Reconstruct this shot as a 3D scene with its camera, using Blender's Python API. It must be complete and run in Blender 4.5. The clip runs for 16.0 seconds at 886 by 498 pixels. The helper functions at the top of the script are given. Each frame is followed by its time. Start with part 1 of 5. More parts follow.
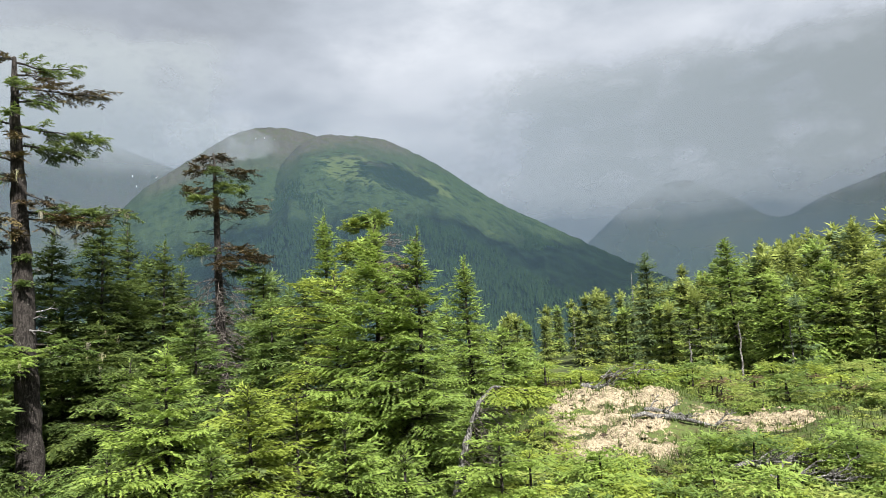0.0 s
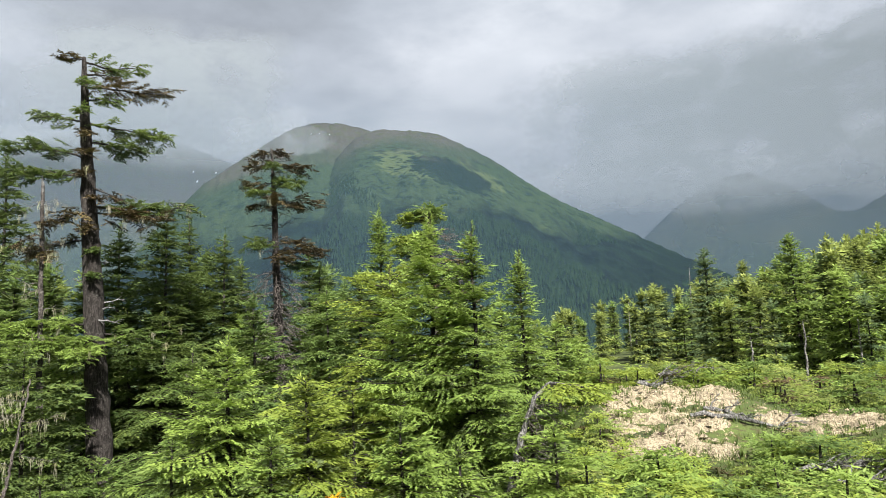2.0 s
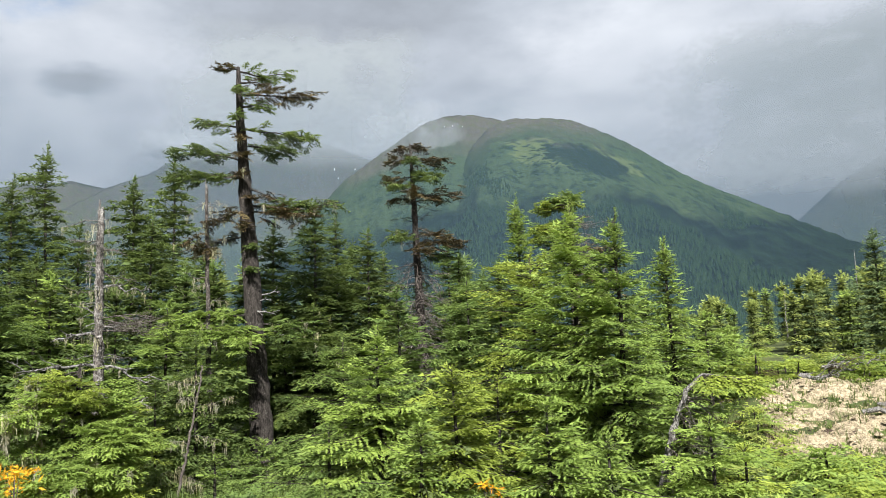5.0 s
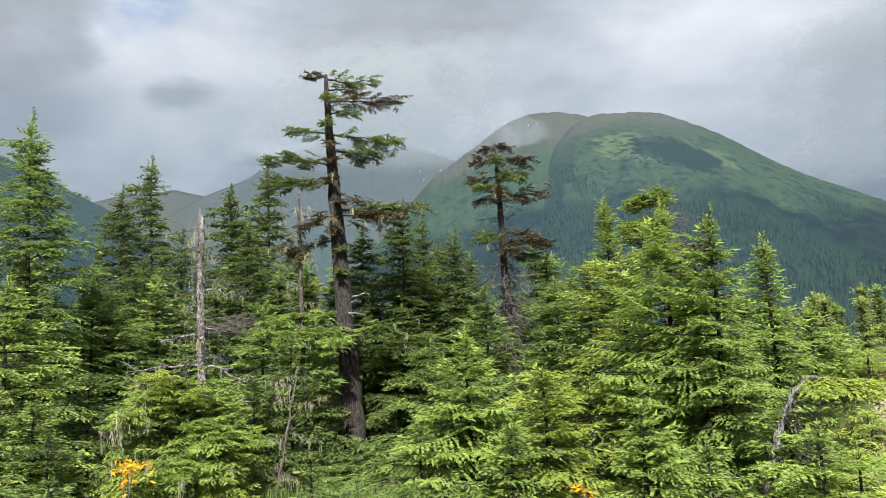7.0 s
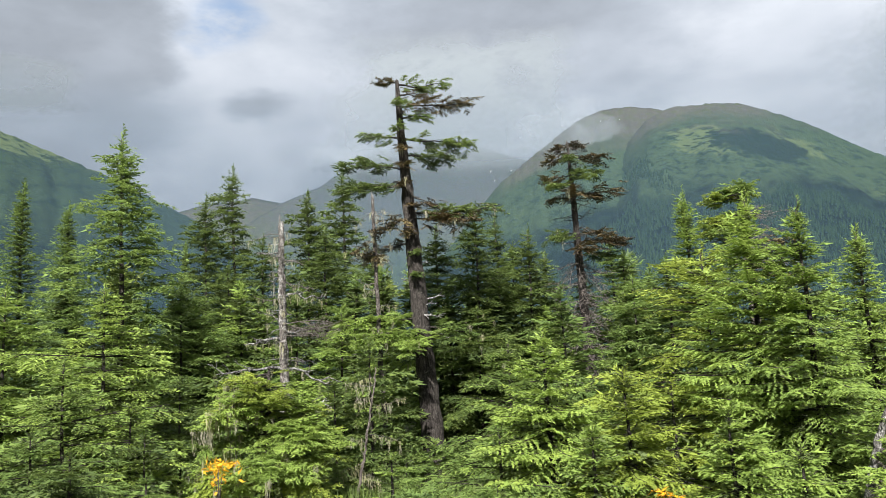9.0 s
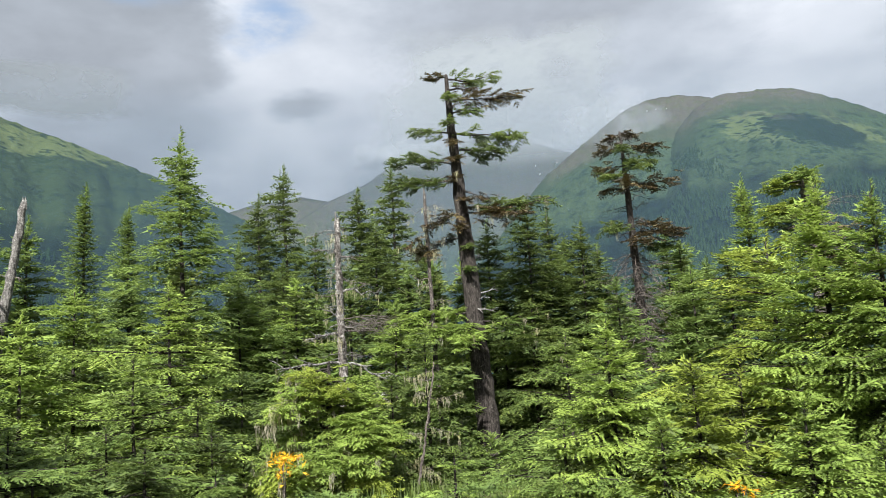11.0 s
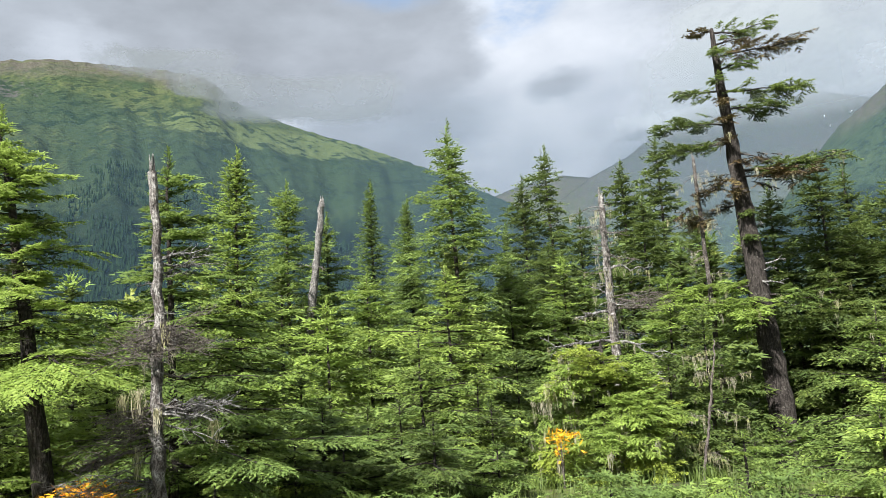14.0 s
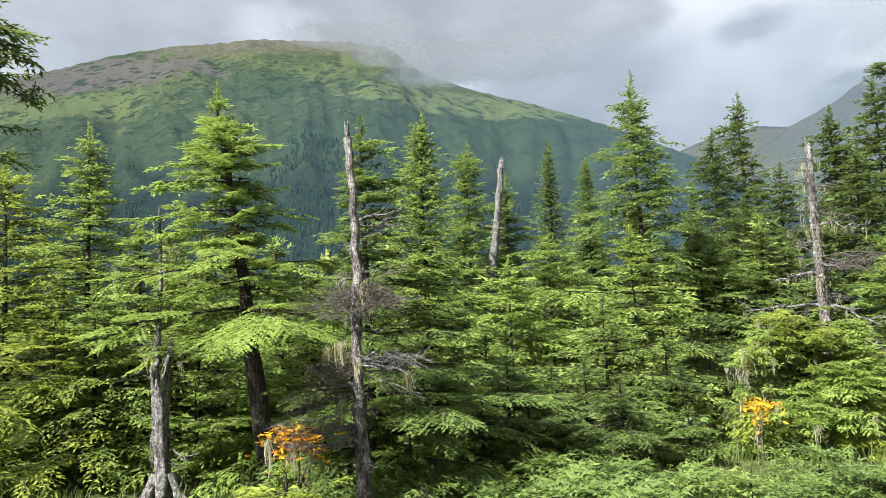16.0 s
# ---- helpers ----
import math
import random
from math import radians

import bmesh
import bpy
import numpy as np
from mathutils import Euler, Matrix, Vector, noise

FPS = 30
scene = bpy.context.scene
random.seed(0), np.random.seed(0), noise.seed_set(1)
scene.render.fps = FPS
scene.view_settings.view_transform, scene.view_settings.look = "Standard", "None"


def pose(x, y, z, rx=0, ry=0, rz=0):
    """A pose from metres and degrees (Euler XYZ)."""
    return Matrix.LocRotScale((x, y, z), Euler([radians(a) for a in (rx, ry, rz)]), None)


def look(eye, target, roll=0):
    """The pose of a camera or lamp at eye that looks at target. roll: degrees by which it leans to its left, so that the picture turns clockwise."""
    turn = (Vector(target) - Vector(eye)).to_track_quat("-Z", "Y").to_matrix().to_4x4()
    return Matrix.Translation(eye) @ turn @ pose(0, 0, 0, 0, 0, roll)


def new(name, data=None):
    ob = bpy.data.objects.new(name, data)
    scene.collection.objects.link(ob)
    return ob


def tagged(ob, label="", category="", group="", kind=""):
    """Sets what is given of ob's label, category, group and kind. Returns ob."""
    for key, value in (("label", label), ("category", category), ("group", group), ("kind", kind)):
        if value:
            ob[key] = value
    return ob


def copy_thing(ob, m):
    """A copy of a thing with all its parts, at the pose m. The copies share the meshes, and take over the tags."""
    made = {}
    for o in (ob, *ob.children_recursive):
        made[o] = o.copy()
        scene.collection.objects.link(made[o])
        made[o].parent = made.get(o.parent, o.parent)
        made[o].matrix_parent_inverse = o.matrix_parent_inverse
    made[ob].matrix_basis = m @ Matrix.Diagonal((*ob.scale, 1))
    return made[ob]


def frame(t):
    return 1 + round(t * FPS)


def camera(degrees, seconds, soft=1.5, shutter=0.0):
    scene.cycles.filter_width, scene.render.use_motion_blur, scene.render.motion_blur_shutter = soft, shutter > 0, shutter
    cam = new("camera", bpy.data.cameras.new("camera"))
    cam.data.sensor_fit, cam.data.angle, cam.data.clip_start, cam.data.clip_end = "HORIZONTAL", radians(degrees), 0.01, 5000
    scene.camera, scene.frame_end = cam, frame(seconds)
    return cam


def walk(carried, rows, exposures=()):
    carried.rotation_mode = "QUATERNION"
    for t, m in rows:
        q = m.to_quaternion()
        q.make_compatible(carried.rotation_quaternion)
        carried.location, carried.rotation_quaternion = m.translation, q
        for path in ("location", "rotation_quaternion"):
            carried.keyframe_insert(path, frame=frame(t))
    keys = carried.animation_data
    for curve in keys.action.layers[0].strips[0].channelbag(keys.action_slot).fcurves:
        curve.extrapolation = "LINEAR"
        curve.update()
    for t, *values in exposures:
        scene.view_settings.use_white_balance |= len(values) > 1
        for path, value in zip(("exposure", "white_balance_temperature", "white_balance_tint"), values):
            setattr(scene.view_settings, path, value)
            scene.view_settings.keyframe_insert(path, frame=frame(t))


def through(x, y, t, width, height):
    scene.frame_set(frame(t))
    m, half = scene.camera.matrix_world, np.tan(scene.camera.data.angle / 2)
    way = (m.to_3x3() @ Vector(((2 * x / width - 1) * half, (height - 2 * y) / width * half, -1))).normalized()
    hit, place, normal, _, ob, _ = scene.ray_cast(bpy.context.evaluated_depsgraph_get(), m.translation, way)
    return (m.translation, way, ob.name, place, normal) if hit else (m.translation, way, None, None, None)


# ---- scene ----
cam = camera(64.13, 16.0, 0.6)
def heading(az, el, roll=0.0, eye=(0, 0, 0)):
    a, e = radians(az), radians(el)
    d = Vector((math.sin(a) * math.cos(e), math.cos(a) * math.cos(e), math.sin(e)))
    return look(eye, Vector(eye) + d, roll)


walk(cam, [
    (0.0, heading(30.983, 8.128, -3.522, (0.295, -0.097, -0.035))),
    (0.5, heading(29.616, 7.869, -3.212, (0.290, -0.082, -0.036))),
    (1.0, heading(28.430, 7.771, -2.863, (0.279, -0.071, -0.033))),
    (1.5, heading(27.441, 7.815, -2.684, (0.269, -0.068, -0.028))),
    (2.0, heading(26.664, 7.900, -2.692, (0.268, -0.069, -0.027))),
    (2.5, heading(25.635, 7.931, -2.581, (0.260, -0.068, -0.024))),
    (3.0, heading(24.462, 7.907, -2.528, (0.246, -0.056, -0.014))),
    (3.5, heading(23.002, 7.814, -2.526, (0.239, -0.060, -0.007))),
    (4.0, heading(20.587, 7.596, -2.412, (0.216, -0.055, -0.018))),
    (4.2, heading(19.414, 7.532, -2.528, (0.203, -0.052, -0.029))),
    (6.3, heading(11.228, 7.823, -2.525, (0.177, -0.035, -0.001))),
    (6.5, heading(10.513, 7.826, -2.708, (0.187, -0.025, -0.005))),
    (7.0, heading(8.630, 7.859, -2.598, (0.173, -0.029, -0.004))),
    (7.5, heading(7.023, 7.895, -2.603, (0.173, -0.013, 0.002))),
    (8.0, heading(5.578, 7.927, -2.624, (0.163, -0.036, 0.010))),
    (8.5, heading(4.039, 8.059, -2.837, (0.152, -0.031, 0.004))),
    (9.0, heading(2.700, 8.243, -3.042, (0.142, -0.034, 0.004))),
    (9.2, heading(2.247, 8.382, -2.852, (0.133, -0.041, -0.010))),
    (11.3, heading(-2.100, 7.975, -3.739, (-0.067, -0.005, -0.014))),
    (11.5, heading(-2.934, 7.889, -3.820, (-0.073, 0.005, -0.006))),
    (12.0, heading(-4.936, 7.628, -3.960, (-0.088, 0.018, -0.002))),
    (12.5, heading(-7.414, 7.785, -3.649, (-0.051, 0.052, 0.019))),
    (13.0, heading(-11.774, 8.258, -3.644, (-0.045, 0.094, 0.022))),
    (13.5, heading(-17.218, 8.242, -3.835, (-0.067, 0.097, 0.014))),
    (14.0, heading(-22.549, 7.645, -3.857, (-0.082, 0.089, 0.008))),
    (14.5, heading(-26.619, 7.231, -3.639, (-0.109, 0.096, 0.012))),
    (15.0, heading(-30.626, 6.826, -3.304, (-0.130, 0.083, 0.011))),
    (15.5, heading(-34.716, 5.999, -3.046, (-0.151, 0.074, 0.005))),
    (16.0, heading(-37.087, 5.282, -2.750, (-0.180, 0.078, 0.004))),
], exposures=[(0.0, 1.62), (4.0, 1.66), (8.0, 1.72), (12.0, 1.80), (14.0, 1.92), (16.0, 2.03)])

# ---- end of walk
# ---------------------------------------------------------------- world and light
SUN_AZ, SUN_EL = -171.0, 45.0
sun_dir = Vector((math.sin(radians(SUN_AZ)) * math.cos(radians(SUN_EL)), math.cos(radians(SUN_AZ)) * math.cos(radians(SUN_EL)), math.sin(radians(SUN_EL))))
sun = new("sun", bpy.data.lights.new("sun", "SUN"))
sun.data.energy, sun.data.angle, sun.data.color = 5.0, radians(2.0), (1.0, 0.975, 0.93)
sun.matrix_world = look((0, 0, 0), -sun_dir)


class Nodes:
    """Short writing for node trees."""

    def __init__(self, tree):
        self.t = tree
        tree.nodes.clear()

    def add(self, kind, ins=None, operation="", blend=""):
        n = self.t.nodes.new(kind)
        if operation:
            n.operation = operation
        if blend:
            n.data_type, n.blend_type = "RGBA", blend
        for k, v in (ins or {}).items():
            self.put(n.inputs[k], v)
        return n

    def put(self, sock, v):
        if isinstance(v, bpy.types.NodeSocket):
            self.t.links.new(v, sock)
        elif isinstance(v, bpy.types.Node):
            self.t.links.new(v.outputs[0], sock)
        else:
            if isinstance(v, (tuple, list)) and len(v) == 3 and sock.type == "RGBA":
                v = (*v, 1.0)
            sock.default_value = v

    def math(self, op, a, b=0.0, c=0.0):
        return self.add("ShaderNodeMath", {0: a, 1: b, 2: c}, op).outputs[0]

    def vec(self, op, a, b=(0, 0, 0)):
        n = self.add("ShaderNodeVectorMath", {0: a, 1: b}, operation=op)
        return n.outputs["Value"] if op in ("DOT_PRODUCT", "LENGTH", "DISTANCE") else n.outputs[0]

    def noise(self, where, scale, detail=4.0, rough=0.55, distortion=0.0):
        return self.add("ShaderNodeTexNoise", {"Vector": where, "Scale": scale, "Detail": detail, "Roughness": rough, "Distortion": distortion}).outputs[0]

    def mix(self, f, a, b, blend="MIX"):
        n = self.add("ShaderNodeMix", blend=blend)
        self.put(n.inputs[0], f), self.put(n.inputs[6], a), self.put(n.inputs[7], b)
        return n.outputs[2]

    def step(self, v, lo, hi, a=0.0, b=1.0):
        n = self.add("ShaderNodeMapRange", {"Value": v, "From Min": lo, "From Max": hi, "To Min": a, "To Max": b})
        n.interpolation_type = "SMOOTHSTEP"
        return n.outputs[0]


def direction(az, el):
    a, e = radians(az), radians(el)
    return (math.sin(a) * math.cos(e), math.cos(a) * math.cos(e), math.sin(e))


world = bpy.data.worlds.new("overcast_sky")
world.use_nodes = True
scene.world = world
n = Nodes(world.node_tree)
way = n.add("ShaderNodeTexCoord").outputs["Generated"]
sky = n.add("ShaderNodeTexSky")
sky.sky_type, sky.sun_disc, sky.sun_elevation, sky.sun_rotation = "NISHITA", False, radians(SUN_EL), radians(SUN_AZ)
blue = n.mix(1.0, sky.outputs[0], (0.11, 0.11, 0.11), "MULTIPLY")
flat = n.vec("MULTIPLY", way, (1.0, 1.0, 2.2))
warp = n.add("ShaderNodeTexNoise", {"Vector": flat, "Scale": 5.0, "Detail": 7.0, "Roughness": 0.58}).outputs["Color"]
warp = n.add("ShaderNodeSeparateXYZ", {0: n.vec("SUBTRACT", warp, (0.5, 0.5, 0.5))})
axes = n.add("ShaderNodeSeparateXYZ", {0: way})
bearing = n.math("MULTIPLY_ADD", n.math("ARCTAN2", axes.outputs[0], axes.outputs[1]), 57.29578, n.math("MULTIPLY", warp.outputs[0], 9.0))
height = n.math("MULTIPLY_ADD", n.math("ARCSINE", axes.outputs[2]), 57.29578, n.math("MULTIPLY", warp.outputs[1], 6.0))
puff = n.noise(flat, 2.6, 6.0, 0.52, 0.0)
fine = n.noise(flat, 9.0, 6.0, 0.55, 0.0)
tone = n.math("MULTIPLY_ADD", n.step(puff, 0.34, 0.66), 0.26, n.math("MULTIPLY_ADD", n.math("SUBTRACT", fine, 0.5), 0.40, 0.45))


def mass(az, el, wide, high, soft):
    """A cloud mass round a bearing and height angle, with its half width and half height in degrees."""
    u = n.math("DIVIDE", n.math("SUBTRACT", bearing, az), wide)
    w = n.math("DIVIDE", n.math("SUBTRACT", height, el), high)
    return n.step(n.math("SQRT", n.math("ADD", n.math("MULTIPLY", u, u), n.math("MULTIPLY", w, w))), 1.0 - soft, 1.0 + soft, 1.0, 0.0)


def deck(az, el, wide, high, soft, to, amount=1.0):
    """Thicken or thin the cloud there towards a brightness."""
    global tone
    m = n.math("MULTIPLY", mass(az, el, wide, high, soft), amount)
    goal = n.math("MULTIPLY_ADD", n.math("SUBTRACT", fine, 0.5), 0.22, to)
    tone = n.math("MULTIPLY_ADD", m, n.math("SUBTRACT", goal, tone), tone)


deck(-9, 18.0, 10.5, 9, 0.5, 0.60, 0.85)       # bright opening over the valley
deck(-37, 33, 19.5, 14.5, 0.06, 0.32, 0.95)   # heavy grey cloud beside the gap
deck(-27, 24, 9.5, 5.5, 0.16, 0.36, 0.9)    # its low shoulder
deck(-60, 27, 16, 10, 0.5, 0.37, 0.85)
deck(-50, 22.5, 4, 2.2, 0.6, 0.58, 0.7)       # its paler lower rim
deck(-27, 17.5, 7, 4, 0.4, 0.40, 0.85)
deck(-11.8, 19.6, 2.4, 0.9, 0.6, 0.40, 0.85)  # small dark scud
deck(10, 25, 13, 6.5, 0.5, 0.38, 0.9)          # bank over the peak
deck(16, 22, 4, 2.5, 0.7, 0.60, 0.5)
deck(31, 19, 9, 5, 0.7, 0.74, 0.6)
deck(46, 12, 16, 6, 0.6, 0.60, 0.7)          # rain under the far mountains
deck(47, 22, 18, 4, 0.7, 0.70, 0.6)
deck(26, 27, 5, 3, 0.6, 0.46, 0.6)
deck(55, 27, 9, 3, 0.6, 0.50, 0.6)
torn = n.step(n.noise(flat, 6.5, 5.0, 0.6), 0.22, 0.46)
hole = n.math("MULTIPLY", n.math("ADD", mass(-24.5, 29.3, 5.0, 2.3, 0.5), mass(-14.8, 26.2, 2.6, 1.9, 0.6)), torn)
grey = n.mix(n.step(tone, 0.45, 0.72), (0.86, 0.95, 1.08), (0.93, 0.985, 1.075))
cloud = n.vec("MULTIPLY", grey, n.add("ShaderNodeCombineXYZ", {0: tone, 1: tone, 2: tone}).outputs[0])
sky_mix = n.mix(n.math("MULTIPLY", n.math("MINIMUM", hole, 1.0), 0.8), cloud, n.mix(1.0, blue, (0.10, 0.14, 0.19), "ADD"))
low = n.step(n.add("ShaderNodeSeparateXYZ", {0: way}).outputs[2], -0.12, 0.0)
sky_mix = n.mix(low, (0.06, 0.07, 0.05), sky_mix)
n.add("ShaderNodeOutputWorld", {0: n.add("ShaderNodeBackground", {"Color": sky_mix, "Strength": 0.40})})

# ---------------------------------------------------------------- materials


def material(name):
    m = bpy.data.materials.new(name)
    m.use_nodes = True
    return m, Nodes(m.node_tree)


def surface(n, color, rough=0.8, bump=None, strength=0.3, distance=0.02, spec=0.3):
    p = n.add("ShaderNodeBsdfPrincipled", {"Base Color": color, "Roughness": rough, "Specular IOR Level": spec})
    if bump is not None:
        n.put(p.inputs["Normal"], n.add("ShaderNodeBump", {"Height": bump, "Strength": strength, "Distance": distance}))
    return p


def foliage(name, dark, mid, bright, through=0.44, gloss=0.16):
    """Needles: tuft by tuft, tree by tree and in larger patches from dark old growth to bright tips."""
    m, n = material(name)
    ob = n.add("ShaderNodeObjectInfo")
    at = n.add("ShaderNodeNewGeometry")
    pos = at.outputs["Position"]
    tuft = at.outputs["Random Per Island"]
    patch = n.noise(pos, 1.3, 3.0)
    bough = n.noise(pos, 7.0, 2.0, 0.6)
    v = n.math("MULTIPLY_ADD", patch, 0.5, n.math("MULTIPLY_ADD", tuft, 0.2, n.math("MULTIPLY", bough, 0.62)))
    v = n.math("ADD", v, n.math("MULTIPLY", n.math("SUBTRACT", ob.outputs["Random"], 0.5), 0.2))
    c = n.mix(n.step(v, 0.38, 0.68), dark, mid)
    c = n.mix(n.step(v, 0.62, 0.98), c, bright)
    p = surface(n, c, 0.55, None, spec=gloss)
    t = n.add("ShaderNodeBsdfTranslucent", {"Color": n.mix(0.5, c, bright)})
    n.add("ShaderNodeOutputMaterial", {0: n.add("ShaderNodeMixShader", {0: through, 1: p, 2: t})})
    return m


HEMLOCK = foliage("hemlock_needles", (0.054, 0.086, 0.029), (0.112, 0.170, 0.046), (0.215, 0.285, 0.072))
SPRUCE = foliage("spruce_needles", (0.108, 0.160, 0.046), (0.195, 0.275, 0.062), (0.305, 0.39, 0.088))
YELLOW = foliage("yellow_green_needles", (0.125, 0.165, 0.034), (0.215, 0.270, 0.048), (0.32, 0.38, 0.070))
BLUISH = foliage("bluish_needles", (0.045, 0.075, 0.036), (0.125, 0.18, 0.08), (0.21, 0.27, 0.13))
BROWN = foliage("rusty_needles", (0.030, 0.022, 0.013), (0.085, 0.060, 0.030), (0.15, 0.125, 0.045), 0.15)
AUTUMN = foliage("autumn_leaves", (0.45, 0.11, 0.01), (0.60, 0.30, 0.02), (0.62, 0.46, 0.03), 0.3)
OLIVE = foliage("olive_needles", (0.110, 0.142, 0.042), (0.220, 0.265, 0.066), (0.36, 0.40, 0.11))
LEAFY = foliage("shrub_leaves", (0.0435, 0.0725, 0.0174), (0.058, 0.088, 0.018), (0.10, 0.13, 0.028), 0.3)
# darker copy of the hemlock needles, with the forest's shade in its colour
GLOOM = foliage("shaded_dark_needles", (0.036, 0.054, 0.021), (0.080, 0.118, 0.036), (0.175, 0.225, 0.055))

# inner needles coloured darker to put the crown's inside shade into them
INNER_SHADE = foliage("shaded_inner_needles", (0.044, 0.056, 0.025), (0.074, 0.098, 0.034), (0.115, 0.145, 0.044), 0.25, 0.1)


def bark(name, dark, light, pale, amount):
    m, n = material(name)
    pos = n.add("ShaderNodeTexCoord").outputs["Object"]
    long = n.vec("MULTIPLY", pos, (1.0, 1.0, 0.22))
    ridge = n.noise(long, 26.0, 6.0, 0.7, 0.8)
    plate = n.noise(n.vec("MULTIPLY", pos, (1.0, 1.0, 0.5)), 60.0, 4.0, 0.65, 0.4)
    c = n.mix(n.step(ridge, 0.40, 0.58), dark, light)
    c = n.mix(n.step(n.noise(pos, 9.0, 6.0, 0.75, 0.5), 0.60 - 0.14 * amount, 0.68), c, pale)
    c = n.mix(n.step(plate, 0.40, 0.56, 0.7, 0.0), c, dark)
    h = n.math("ADD", ridge, n.math("MULTIPLY", plate, 0.6))
    n.add("ShaderNodeOutputMaterial", {0: surface(n, c, 0.9, h, 1.0, 0.08, 0.15)})
    return m


BARK = bark("hemlock_bark", (0.018, 0.015, 0.0135), (0.075, 0.065, 0.058), (0.16, 0.15, 0.135), 0.3)
BARK_GREY = bark("grey_dead_bark", (0.035, 0.03, 0.027), (0.13, 0.112, 0.10), (0.32, 0.30, 0.27), 0.6)
DEADWOOD = bark("weathered_wood", (0.06, 0.055, 0.052), (0.23, 0.22, 0.205), (0.45, 0.435, 0.41), 1.0)
SILVER = bark("silver_weathered_wood", (0.035, 0.03, 0.028), (0.29, 0.282, 0.272), (0.52, 0.51, 0.49), 1.2)
TWIG = bark("bare_twigs", (0.085, 0.072, 0.064), (0.20, 0.172, 0.155), (0.36, 0.33, 0.30), 0.6)

m, n = material("beard_lichen")
pos = n.add("ShaderNodeNewGeometry")
c = n.mix(pos.outputs["Random Per Island"], (0.22, 0.21, 0.11), (0.42, 0.40, 0.24))
c = n.mix(n.step(n.noise(pos.outputs["Position"], 2.0, 2.0), 0.4, 0.6), c, (0.32, 0.30, 0.23))
n.add("ShaderNodeOutputMaterial", {0: n.add("ShaderNodeMixShader", {0: 0.3, 1: surface(n, c, 0.95, spec=0.05), 2: n.add("ShaderNodeBsdfTranslucent", {"Color": c})})})
LICHEN = m

m, n = material("undergrowth")
pos = n.add("ShaderNodeNewGeometry").outputs["Position"]
a = n.noise(pos, 0.5, 5.0, 0.6)
b = n.noise(pos, 6.0, 6.0, 0.65)
c = n.mix(n.step(a, 0.4, 0.62), (0.035, 0.048, 0.018), (0.075, 0.10, 0.028))
c = n.mix(n.step(b, 0.45, 0.7), c, (0.055, 0.042, 0.026))
far = n.step(n.vec("LENGTH", pos), 60.0, 200.0)
c = n.mix(far, c, n.mix(n.step(n.noise(pos, 0.02, 5.0), 0.4, 0.6), (0.025, 0.045, 0.02), (0.06, 0.10, 0.03)))
n.add("ShaderNodeOutputMaterial", {0: surface(n, c, 0.95, b, 0.8, 0.08, 0.1)})
GROUND = m

m, n = material("dry_mound_soil")
pos = n.add("ShaderNodeNewGeometry").outputs["Position"]
a = n.noise(pos, 1.1, 7.0, 0.68, 0.5)
b = n.noise(pos, 9.0, 8.0, 0.72, 0.6)
c = n.mix(n.step(b, 0.36, 0.56), (0.16, 0.130, 0.085), (0.40, 0.335, 0.225))
# fine dark specks paint the small shadows between soil grains
c = n.mix(n.step(n.noise(pos, 34.0, 5.0, 0.75), 0.50, 0.60, 0.0, 0.8), c, (0.10, 0.075, 0.05))
c = n.mix(n.step(a, 0.57, 0.63, 0.0, 0.7), c, (0.12, 0.125, 0.05))
c = n.mix(n.step(n.noise(n.vec("MULTIPLY", pos, (1.0, 1.0, 2.5)), 3.6, 8.0, 0.75, 0.5), 0.57, 0.62), c, (0.06, 0.043, 0.032))
h = n.math("ADD", n.math("MULTIPLY", a, 1.2), b)
n.add("ShaderNodeOutputMaterial", {0: surface(n, c, 0.95, h, 1.0, 0.10, 0.1)})
SOIL = m


